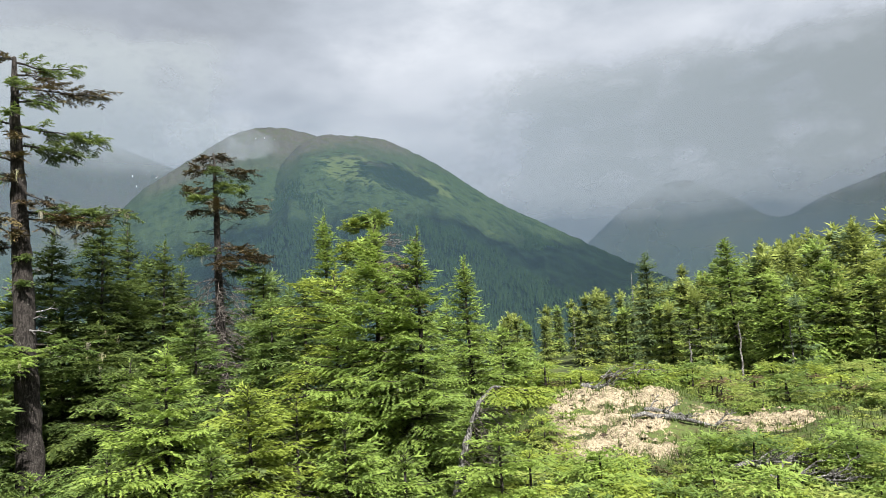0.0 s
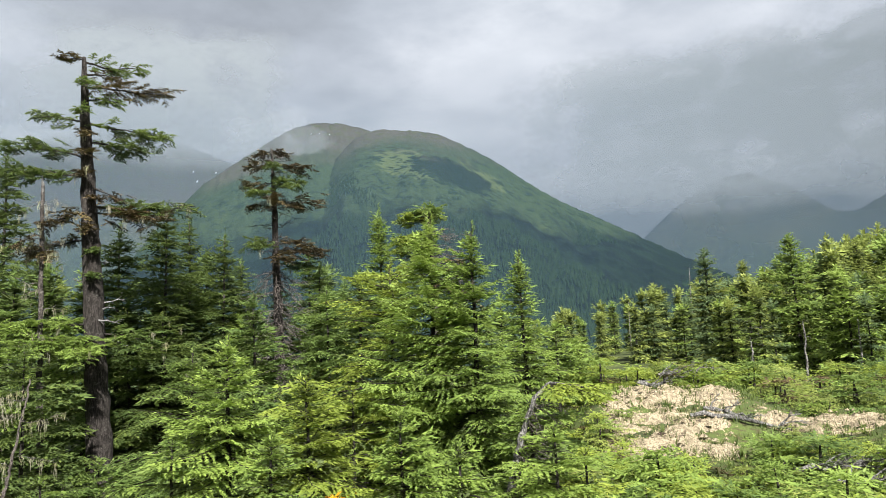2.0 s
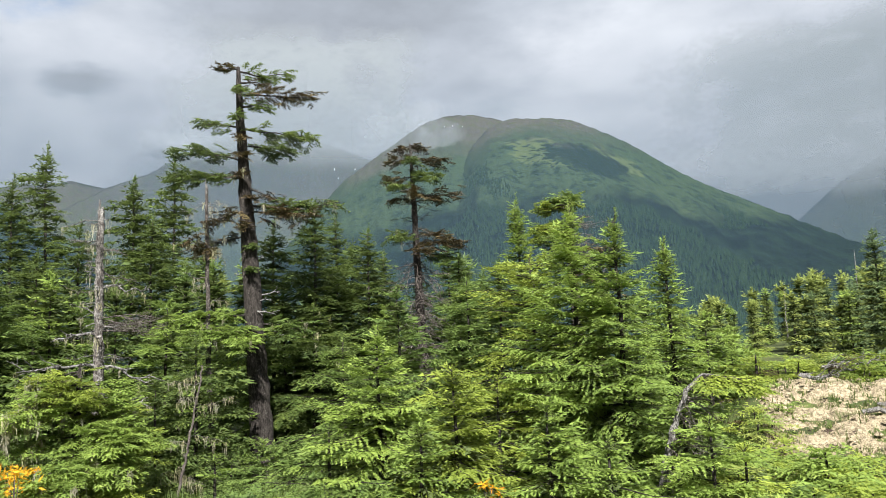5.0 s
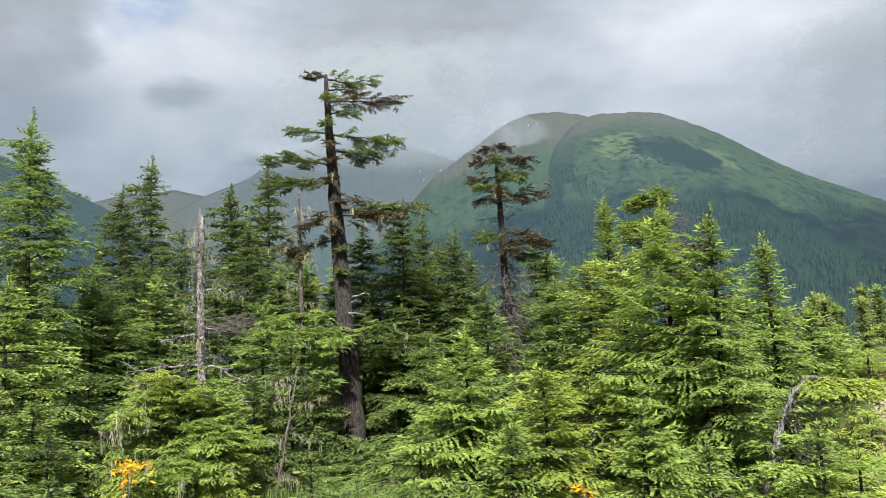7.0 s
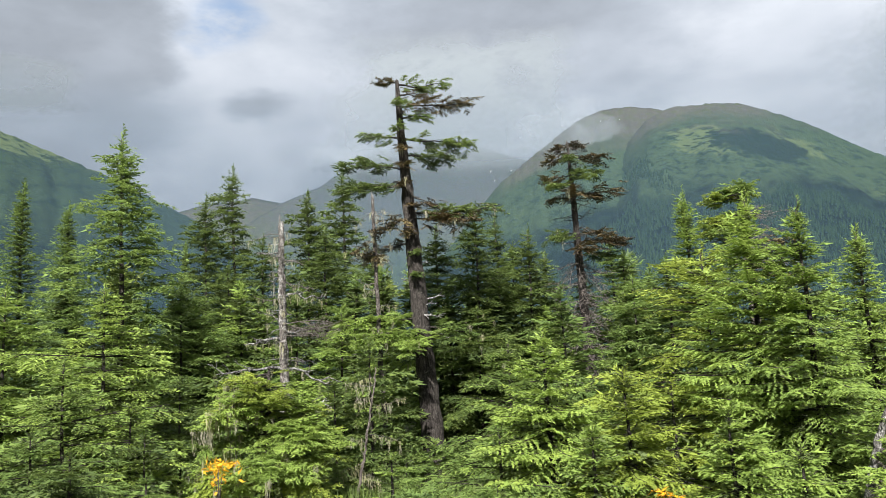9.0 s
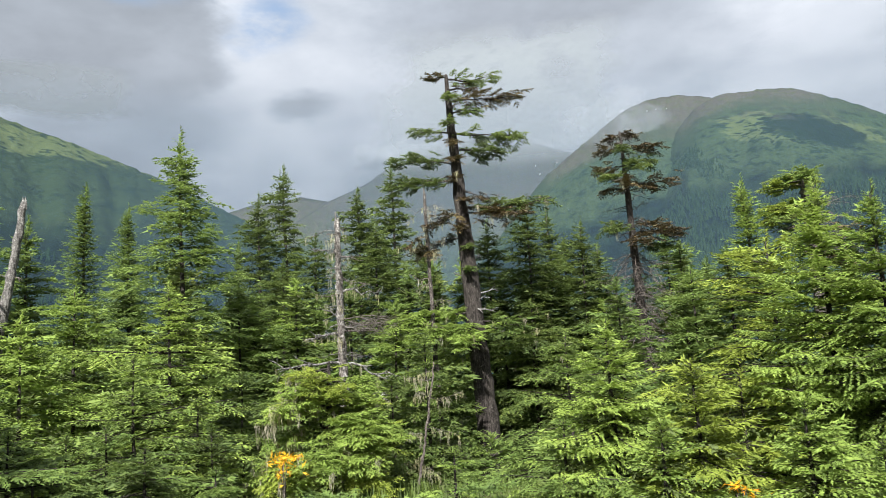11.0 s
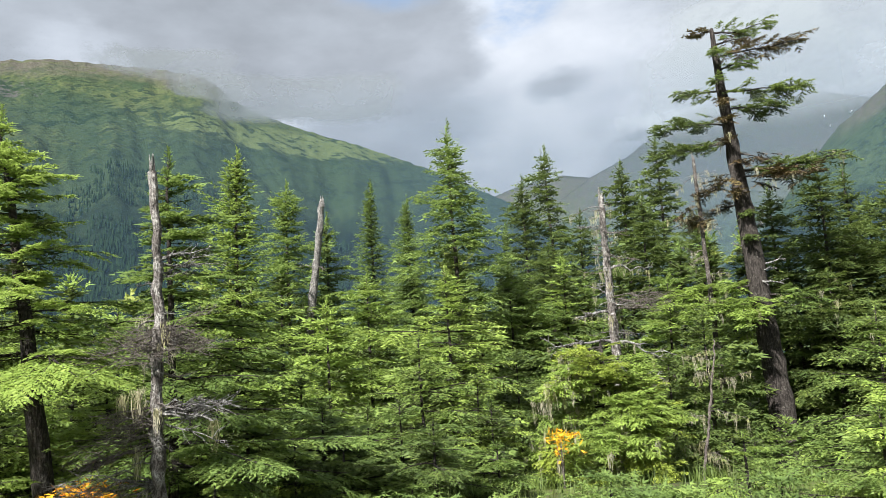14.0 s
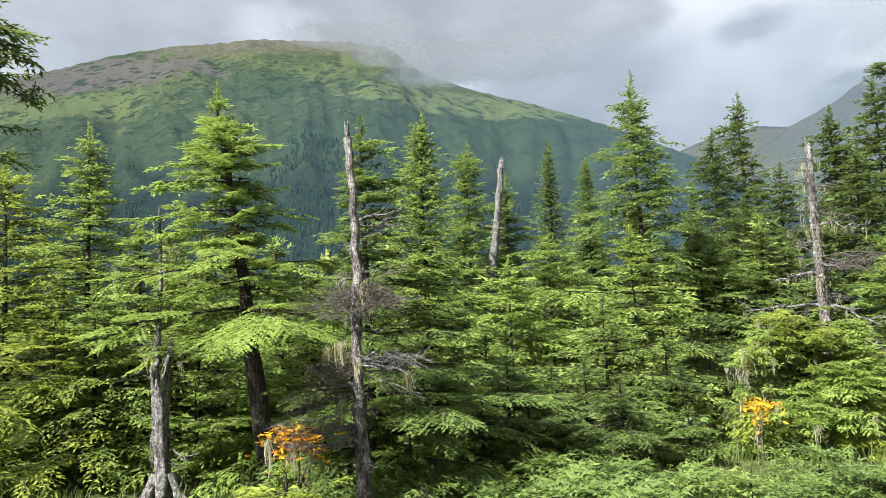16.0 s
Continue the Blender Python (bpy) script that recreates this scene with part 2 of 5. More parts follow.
def slopes(name, rock_from, rock_full, patches=(), lush=1.0, wood=400.0, open_land=0.5):
    """Mountainside: pale meadows, dark alder thickets in streaks and dots, forest below, bare brown rock above."""
    m, n = material(name)
    pos = n.add("ShaderNodeNewGeometry").outputs["Position"]
    up = n.add("ShaderNodeSeparateXYZ", {0: pos}).outputs[2]
    long = n.vec("MULTIPLY", pos, (1.0, 1.0, 0.55))
    flat = n.vec("MULTIPLY", pos, (1.0, 0.8, 1.15))
    a = n.noise(long, 0.0045, 8.0, 0.62, 0.4)
    b = n.noise(long, 0.014, 8.0, 0.68, 0.4)
    d = n.noise(flat, 0.034, 7.0, 0.68, 0.0)
    e = n.noise(pos, 0.16, 4.0, 0.7)
    # plant colours kept dark: the cloud shadow on the mountains is put into them
    scrub = n.mix(n.step(e, 0.38, 0.62), tuple(lush * k for k in (0.026, 0.046, 0.022)), tuple(lush * k for k in (0.054, 0.080, 0.034)))
    grass = n.mix(n.step(e, 0.35, 0.65), tuple(lush * k for k in (0.066, 0.088, 0.030)), tuple(lush * k for k in (0.112, 0.134, 0.046)))
    field = n.math("ADD", n.math("ADD", n.math("MULTIPLY", a, 0.5), n.math("MULTIPLY", b, 0.5)), n.math("MULTIPLY", n.math("SUBTRACT", d, 0.5), 0.30))
    high = n.step(up, wood - 120.0, wood + 330.0, -0.05, 0.05)
    c = n.mix(n.step(n.math("ADD", field, high), 0.58 - 0.2 * open_land, 0.66 - 0.2 * open_land), scrub, grass)
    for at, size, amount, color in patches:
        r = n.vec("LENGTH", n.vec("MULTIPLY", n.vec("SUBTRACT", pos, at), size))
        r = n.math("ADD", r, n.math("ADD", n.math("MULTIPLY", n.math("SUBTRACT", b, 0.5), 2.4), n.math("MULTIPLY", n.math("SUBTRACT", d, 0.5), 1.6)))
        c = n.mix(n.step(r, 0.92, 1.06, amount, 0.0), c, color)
    dots = n.math("ADD", n.math("MULTIPLY", d, 0.62), n.math("MULTIPLY", b, 0.38))
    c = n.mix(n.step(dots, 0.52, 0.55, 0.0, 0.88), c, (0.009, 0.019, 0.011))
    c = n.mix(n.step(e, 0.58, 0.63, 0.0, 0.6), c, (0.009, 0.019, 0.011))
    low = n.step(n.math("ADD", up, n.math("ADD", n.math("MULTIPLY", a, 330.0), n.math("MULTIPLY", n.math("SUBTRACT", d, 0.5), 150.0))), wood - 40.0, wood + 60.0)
    # dark forest, deepened further by the same painted cloud shadow
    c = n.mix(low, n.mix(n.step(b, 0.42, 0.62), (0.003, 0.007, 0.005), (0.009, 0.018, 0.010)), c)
    rock = n.mix(n.step(e, 0.35, 0.65), (0.034, 0.029, 0.026), (0.085, 0.077, 0.064))
    rock = n.mix(n.step(d, 0.50, 0.58, 0.0, 0.8), rock, (0.050, 0.058, 0.026))
    c = n.mix(n.step(n.math("ADD", up, n.math("ADD", n.math("MULTIPLY", n.math("SUBTRACT", a, 0.5), 420.0), n.math("MULTIPLY", n.math("SUBTRACT", d, 0.5), 260.0))), rock_from, rock_full, 0.0, 0.9), c, rock)
    h = n.math("ADD", b, n.math("MULTIPLY", d, 0.5))
    n.add("ShaderNodeOutputMaterial", {0: surface(n, c, 0.95, h, 1.0, 18.0, 0.05)})
    return m


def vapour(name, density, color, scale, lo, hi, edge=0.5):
    """Drifting cloud and painted haze on a sheet: thin at its rim, torn by noise, lit by sky and sun."""
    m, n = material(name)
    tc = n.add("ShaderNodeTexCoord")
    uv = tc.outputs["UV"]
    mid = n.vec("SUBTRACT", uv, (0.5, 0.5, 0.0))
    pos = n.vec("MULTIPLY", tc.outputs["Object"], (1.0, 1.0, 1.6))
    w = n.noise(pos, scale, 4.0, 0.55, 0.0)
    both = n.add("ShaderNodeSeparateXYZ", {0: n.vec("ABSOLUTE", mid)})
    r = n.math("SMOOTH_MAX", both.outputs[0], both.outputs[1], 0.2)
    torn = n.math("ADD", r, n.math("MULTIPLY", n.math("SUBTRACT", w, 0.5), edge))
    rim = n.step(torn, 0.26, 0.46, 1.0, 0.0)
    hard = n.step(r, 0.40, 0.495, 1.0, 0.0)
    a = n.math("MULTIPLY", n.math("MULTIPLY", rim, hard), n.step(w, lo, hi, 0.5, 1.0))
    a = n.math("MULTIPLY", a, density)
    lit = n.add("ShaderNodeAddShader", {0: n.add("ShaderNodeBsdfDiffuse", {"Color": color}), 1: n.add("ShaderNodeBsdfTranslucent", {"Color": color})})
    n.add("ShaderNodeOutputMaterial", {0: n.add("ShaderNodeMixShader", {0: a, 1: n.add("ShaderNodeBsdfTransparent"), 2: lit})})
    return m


m, n = material("old_snow")
n.add("ShaderNodeOutputMaterial", {0: surface(n, n.mix(n.noise(n.add("ShaderNodeTexCoord").outputs["Object"], 0.2), (0.6, 0.62, 0.65), (0.85, 0.86, 0.88)), 0.7)})
SNOW = m

# ---------------------------------------------------------------- building blocks


def mesh_of(name, verts, tris, mat):
    me = bpy.data.meshes.new(name)
    verts = np.asarray(verts, dtype=np.float32)
    tris = np.asarray(tris, dtype=np.int32)
    me.vertices.add(len(verts))
    me.vertices.foreach_set("co", verts.ravel())
    me.loops.add(tris.size)
    me.loops.foreach_set("vertex_index", tris.ravel())
    me.polygons.add(len(tris))
    me.polygons.foreach_set("loop_start", np.arange(0, tris.size, 3, dtype=np.int32))
    me.update(calc_edges=True)
    me.materials.append(mat)
    return me


def part(name, geo, mat, parent, label="", smooth=False):
    me = mesh_of(name, geo[0], geo[1], mat)
    if smooth:
        me.polygons.foreach_set("use_smooth", np.ones(len(me.polygons), dtype=bool))
    ob = new(name, me)
    ob.parent = parent
    return tagged(ob, label)


class Heap:
    """Triangles that grow into one mesh."""

    def __init__(self):
        self.v, self.f, self.k = [], [], 0

    def add(self, v, f):
        self.v.append(v)
        self.f.append(np.asarray(f) + self.k)
        self.k += len(v)

    def out(self):
        return (np.concatenate(self.v), np.concatenate(self.f)) if self.v else (np.zeros((0, 3)), np.zeros((0, 3), int))


def tube(points, radii, sides=6, rough=0.0, rng=None, cap=True):
    """A tapered, slightly lumpy rod along points."""
    p = np.asarray(points, float)
    t = np.gradient(p, axis=0)
    t /= np.linalg.norm(t, axis=1, keepdims=True) + 1e-9
    ref = np.array([0.0, 0.0, 1.0]) if abs(t[0, 2]) < 0.8 else np.array([1.0, 0.0, 0.0])
    a = np.cross(t, ref)
    a /= np.linalg.norm(a, axis=1, keepdims=True) + 1e-9
    b = np.cross(t, a)
    ang = np.linspace(0, 2 * np.pi, sides, endpoint=False)
    r = np.asarray(radii, float)[:, None] * np.ones(sides)
    if rough:
        r = r * (1 + rough * rng.standard_normal(r.shape))
    v = p[:, None] + r[..., None] * (np.cos(ang)[None, :, None] * a[:, None] + np.sin(ang)[None, :, None] * b[:, None])
    v = v.reshape(-1, 3)
    f = []
    for i in range(len(p) - 1):
        for j in range(sides):
            q, s = i * sides + j, i * sides + (j + 1) % sides
            f += [(q, s, q + sides), (s, s + sides, q + sides)]
    if cap:
        v = np.vstack([v, p[-1:] + t[-1:] * radii[-1]])
        k, o = len(v) - 1, (len(p) - 1) * sides
        f += [(o + j, o + (j + 1) % sides, k) for j in range(sides)]
    return v, f


def spikes(rng, base, along, up, size, count):
    """Tufts of needle twigs: at each base a fan of thin blades along its direction, turned every way about their length."""
    m = len(base)
    side = np.cross(up, along)
    side /= np.linalg.norm(side, axis=1, keepdims=True) + 1e-9
    fan = np.linspace(-0.95, 0.95, count) if count > 1 else np.zeros(1)
    vs = []
    for k, a in enumerate(fan):
        a = a + rng.uniform(-0.25, 0.25, m)
        back = 0.4 * (1 - abs(fan[k])) * size
        ln = size * (1.05 - 0.35 * abs(fan[k])) * rng.uniform(0.75, 1.25, m)
        d = along * np.cos(a)[:, None] + side * np.sin(a)[:, None] + up * rng.uniform(-0.28, 0.5, m)[:, None]
        w = np.cross(d, up)
        w /= np.linalg.norm(w, axis=1, keepdims=True) + 1e-9
        t = rng.uniform(-1.0, 1.0, m)[:, None]
        w = (w * np.cos(t) + np.cross(w, d) * np.sin(t)) * (0.125 * size)
        o = base + along * back
        vs.append(np.stack([o - w, o + w, o + d * ln[:, None]], 1))
    v = np.concatenate(vs).reshape(-1, 3)
    return v, np.arange(len(v)).reshape(-1, 3)


_sprays = {}


def spray(length, size, count, wide, curl, variant):
    """A flat drooping bough that points along x: side twigs on both sides of its axis, each set with short needle branchlets."""
    key = (round(length, 2), round(size, 3), count, wide, curl, variant)
    if key in _sprays:
        return _sprays[key]
    rng = np.random.default_rng(abs(hash((int(length * 100), int(size * 1000), count, int(wide * 100), int(curl * 100), variant))) % (2**31))

    def axis(s):
        return np.stack([s * length, 0.05 * length * np.sin(3 * s + variant), length * curl * (s * s) - 0.06 * length * np.sin(np.pi * s)], -1)

    step = size * (0.62 if count > 2 else 0.8)
    nodes = max(3, int(length * 0.9 / (0.8 * step)))
    base, way, long = [], [], []
    lobe = rng.uniform(0.7, 1.15, 4)
    for i in range(nodes):
        s = 0.1 + 0.9 * (i + rng.uniform(0.0, 0.8)) / nodes
        root = axis(np.array([s]))[0]
        sgn = 1 if i % 2 else -1
        full = (1.02 - s) ** 0.7 * min(1.0, 0.35 + 2.6 * s) * np.interp(s, (0.1, 0.4, 0.7, 1.0), lobe)
        ln = length * wide * full * rng.uniform(0.65, 1.15) + 0.5 * size
        ang = rng.uniform(0.75, 1.1) * (1.1 - 0.35 * s)
        d = np.array([math.cos(ang), sgn * math.sin(ang), rng.uniform(-0.08, 0.06)])
        k = max(2, int(ln / (0.46 * step)))
        q = (np.arange(k) + rng.uniform(0.3, 0.9, k)) / k
        p = root + d * (q * ln)[:, None]
        p[:, 2] += -(0.08 * q + 0.24 * q * q) * ln + rng.normal(0, 0.12 * size, k)
        turn = np.where(np.arange(k) % 2, 1.0, -1.0) * rng.uniform(0.35, 0.95, k)
        turn[-1] *= 0.15
        c, sn = np.cos(turn), np.sin(turn)
        base.append(p)
        way.append(np.stack([d[0] * c - d[1] * sn, d[0] * sn + d[1] * c, d[2] - 0.06 - 0.42 * q + rng.uniform(-0.16, 0.2, k)], -1))
        long.append(size * rng.uniform(0.75, 1.3, k) * (1.15 - 0.35 * q))
    s = np.linspace(0.12, 0.99, max(3, int(length / step)))
    k = len(s)
    base.append(axis(s)), long.append(size * rng.uniform(0.7, 1.1, k))
    way.append(np.stack([np.ones(k), rng.uniform(-0.8, 0.8, k), rng.uniform(0.0, 0.6, k)], -1))
    o, d, ln = np.concatenate(base), np.concatenate(way), np.concatenate(long)[:, None]
    d = d / np.linalg.norm(d, axis=1, keepdims=True)
    w = np.cross(d, (0.0, 0.0, 1.0)) + 1e-6
    w /= np.linalg.norm(w, axis=1, keepdims=True)
    roll = rng.normal(0, 0.35, len(o))[:, None]
    w = (w * np.cos(roll) + np.cross(w, d) * np.sin(roll)) * ln * rng.uniform(0.16, 0.24, (len(o), 1))
    o = o - d * ln * 0.3
    v = np.stack([o - w, o + w, o + d * ln], 1).reshape(-1, 3)
    _sprays[key] = (v, np.arange(len(v)).reshape(-1, 3), axis(np.linspace(0, 0.95, 3)))
    return _sprays[key]


def frame_of(az, pitch):
    """Axes of a limb that points to the angle az in the plan, lifted by pitch."""
    ca, sa, cp, sp = math.cos(az), math.sin(az), math.cos(pitch), math.sin(pitch)
    return np.array([[ca * cp, -sa, -ca * sp], [sa * cp, ca, -sa * sp], [sp, 0, cp]])


def beard(heap, rng, at, length, count, width=0.006):
    """A hanging clump of lichen round a point: threads that draw together as they fall."""
    for _ in range(2 * count):
        off = rng.normal(0, 0.03, 3) * (1.0, 1.0, 0.5)
        o = np.asarray(at) + off
        ln = length * (0.12 + 0.88 * rng.random() ** 1.7)
        a = rng.uniform(0, np.pi)
        s = np.array([math.cos(a), math.sin(a), 0]) * width * rng.uniform(0.3, 0.9)
        d = np.array([rng.normal(0, 0.08), rng.normal(0, 0.08), -1.0]) * ln - off * (0.6, 0.6, 0)
        k = rng.normal(0, 0.02, 3) * (1, 1, 0.3)
        heap.add(np.array([o - s * 0.4, o + s * 0.4, o + d * 0.5 - s * 1.3 + k, o + d * 0.5 + s * 1.1 + k, o + d]), [(0, 1, 2), (1, 3, 2), (2, 3, 4)])


def smooth(a, b, x):
    t = min(1.0, max(0.0, (x - a) / (b - a)))
    return t * t * (3 - 2 * t)


def ground_z(x, y):
    """Height of the land; the eye is at 0."""
    r = math.hypot(x, y)
    az = math.degrees(math.atan2(x, y))
    left = smooth(44.0, 22.0, az) if az > -100 else smooth(-170.0, -100.0, az)
    z = -1.65 - 0.65 * smooth(1.5, 7.0, r) - 1.35 * smooth(10.0, 20.0, r) * left * smooth(-75.0, -35.0, az)
    right = smooth(33.0, 39.0, az) * smooth(100.0, 66.0, az)
    z += right * (1.1 * smooth(11.5, 16.5, r) * (0.62 + 0.38 * smooth(54.0, 47.0, az)) + 0.3 * smooth(25.0, 50.0, r))
    z += 0.10 * noise.noise((x * 0.5, y * 0.5, 1.0)) * smooth(2.0, 6.0, r) + 0.03 * noise.noise((x * 2.1, y * 2.1, 3.0))
    z += right * 0.12 * noise.noise((x * 0.9, y * 0.9, 7.0)) * smooth(10.0, 13.0, r)
    z -= 30.0 * smooth(55.0, 420.0, r) + 30.0 * smooth(400.0, 3000.0, r)
    return z


def polar(az, d):
    return d * math.sin(radians(az)), d * math.cos(radians(az))


# ---------------------------------------------------------------- land
rr = np.concatenate([[0.0], np.geomspace(0.6, 9.0, 26), np.geomspace(9.4, 26.0, 62), np.geomspace(28.0, 4700.0, 48)])
na = 220
lv = np.array([(r * math.sin(2 * math.pi * j / na), r * math.cos(2 * math.pi * j / na), ground_z(r * math.sin(2 * math.pi * j / na), r * math.cos(2 * math.pi * j / na))) for r in rr for j in range(na)])
lf = []
for i in range(len(rr) - 1):
    for j in range(na):
        a, b = i * na + j, i * na + (j + 1) % na
        lf += [(a, b, a + na), (b, b + na, a + na)]
ground = new("ground", mesh_of("ground", lv, lf, GROUND))
ground.data.polygons.foreach_set("use_smooth", np.ones(len(ground.data.polygons), dtype=bool))
tagged(ground, "mossy forest floor with low green undergrowth", "ground", kind="structure")


def table(pairs):
    xs, ys = [p[0] for p in pairs], [p[1] for p in pairs]
    return lambda a: float(np.interp(a, xs, ys))


def mountain(name, label, ridge, dist, foot, mat, power=1.2, rough=1.0, seed=0, steps=(220, 70), back=0.35):
    """A mountain whose skyline has the given height angle by bearing; slopes with gullies fall to the foot and behind the crest."""
    az = np.linspace(ridge[0][0], ridge[-1][0], steps[0])
    top = table(ridge)
    v = []
    tops = np.array([top(a) for a in az])
    ker = np.hanning(7) / np.hanning(7).sum()
    tops = np.convolve(np.pad(tops, 3, mode="edge"), ker, "valid")
    for i, a in enumerate(az):
        D = dist(a)
        crest = D * math.tan(radians(tops[i]))
        for q in np.linspace(0, 1.0 + back, steps[1]):
            d = foot + (D - foot) * q
            x, y = polar(a, d)
            k = q**power if q <= 1 else 1 - ((q - 1) / back) ** 1.3 * 0.9
            z = -60 + (crest + 60) * k
            bend = 1.6 * q + 0.9 * noise.noise((a * 0.12, q * 2.2, seed + 9))
            g = noise.fractal((a * 0.3 + bend + seed * 7, q * 1.5, seed), 0.9, 2.1, 5) + 0.6 * noise.fractal((x * 0.006, y * 0.006, seed), 1.0, 2.0, 4)
            z += g * rough * 20 * min(1.0, max(0.1, crest / 420)) * min(1.0, 2.5 * max(0.0, 1.0 - q)) * min(1.0, q * 4) if q < 1 else 0
            z += rough * 3.5 * noise.fractal((a * 1.7, q * 3, seed + 4), 0.8, 2.2, 5)
            v.append((x, y, z))
    m1 = steps[1]
    f = []
    for i in range(len(az) - 1):
        for j in range(m1 - 1):
            a, b = i * m1 + j, i * m1 + j + 1
            f += [(a, a + m1, b), (b, a + m1, b + m1)]
    ob = new(name, mesh_of(name, v, f, mat))
    ob.data.polygons.foreach_set("use_smooth", np.ones(len(f), dtype=bool))
    tagged(ob, label, "mountain", kind="structure")
    return ob, np.array(v).reshape(len(az), m1, 3), az


d1, d2, d3 = polar(27.3, 2130), polar(24.4, 2130), polar(31.0, 2150)
# SHADY paints a patch of shade into the slope's colour
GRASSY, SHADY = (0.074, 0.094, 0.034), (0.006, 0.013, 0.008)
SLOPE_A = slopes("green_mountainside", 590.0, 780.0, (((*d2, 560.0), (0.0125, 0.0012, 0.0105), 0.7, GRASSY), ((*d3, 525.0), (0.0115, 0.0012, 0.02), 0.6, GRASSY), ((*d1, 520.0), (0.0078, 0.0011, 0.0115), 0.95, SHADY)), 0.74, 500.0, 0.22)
# p2 paints the shaded right shoulder as darker green
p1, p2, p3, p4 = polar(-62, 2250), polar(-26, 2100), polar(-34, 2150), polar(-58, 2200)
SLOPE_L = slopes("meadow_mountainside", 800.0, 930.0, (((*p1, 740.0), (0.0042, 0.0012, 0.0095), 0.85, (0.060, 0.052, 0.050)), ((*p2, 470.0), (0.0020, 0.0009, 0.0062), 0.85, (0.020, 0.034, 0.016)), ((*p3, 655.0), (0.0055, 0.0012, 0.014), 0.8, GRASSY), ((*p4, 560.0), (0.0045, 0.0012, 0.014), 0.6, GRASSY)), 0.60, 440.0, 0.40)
SLOPE_F = slopes("far_mountainside", 300.0, 800.0, (), 0.8, 400.0, 0.5)
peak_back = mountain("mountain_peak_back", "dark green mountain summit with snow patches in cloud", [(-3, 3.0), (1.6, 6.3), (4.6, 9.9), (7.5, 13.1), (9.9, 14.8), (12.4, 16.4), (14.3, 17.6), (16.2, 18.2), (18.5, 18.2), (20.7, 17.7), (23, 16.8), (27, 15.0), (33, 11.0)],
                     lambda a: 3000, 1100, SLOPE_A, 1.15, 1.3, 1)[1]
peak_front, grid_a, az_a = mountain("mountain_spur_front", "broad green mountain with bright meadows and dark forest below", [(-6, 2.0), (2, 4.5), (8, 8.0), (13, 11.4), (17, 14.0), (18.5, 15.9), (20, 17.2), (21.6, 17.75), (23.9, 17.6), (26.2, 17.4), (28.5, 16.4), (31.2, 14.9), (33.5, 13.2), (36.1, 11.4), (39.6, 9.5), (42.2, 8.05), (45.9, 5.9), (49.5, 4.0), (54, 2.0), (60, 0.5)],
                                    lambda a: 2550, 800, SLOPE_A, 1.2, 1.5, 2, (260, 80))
peak_left, grid_l, az_l = mountain("mountain_left", "long green mountain with alpine meadows and a cloud on its crest", [(-95, 9.0), (-80, 13.0), (-67, 18.2), (-62, 20.0), (-57.8, 21.0), (-51.5, 21.9), (-44.4, 21.9), (-41, 21.5), (-38, 19.3), (-35.2, 18.3), (-32.4, 17.4), (-28.7, 16.3), (-26, 15.3), (-22.9, 14.1), (-20.3, 12.8), (-17, 11.1), (-14, 9.0), (-9, 5.5), (-3, 2.5)],
                                   lambda a: 2400, 800, SLOPE_L, 1.15, 1.6, 3, (280, 80))
mountain("mountain_valley_head", "pale far ridge at the head of the valley", [(-24, 9.0), (-18, 11.7), (-15.8, 12.4), (-13.7, 12.5), (-12.5, 12.9), (-11.6, 12.7), (-10, 12.4), (-6, 11.0), (0, 9)], lambda a: 4300, 2600, SLOPE_F, 1.1, 0.8, 4, (120, 30), 0.1)
mountain("mountain_gap", "green and grey mountain that vanishes into the clouds", [(-15, 9.5), (-10, 12.5), (-7.3, 13.6), (-5.2, 14.9), (-2.5, 16.4), (2, 17.0), (6, 16.4), (10, 15.0), (15, 13.0)], lambda a: 3900, 3150, SLOPE_F, 1.15, 1.5, 5, (160, 50), 0.2)
mountain("mountain_far_right", "far blue mountains veiled by rain and cloud", [(36, 4.0), (42.2, 7.4), (45.5, 10.2), (48.6, 11.8), (50.7, 12.0), (53.8, 10.3), (55.9, 8.5), (57.3, 8.2), (59.8, 9.4), (64, 10.5), (70, 10), (80, 8)], lambda a: 4300, 3700, SLOPE_F, 1.15, 1.2, 6, (160, 40), 0.1)

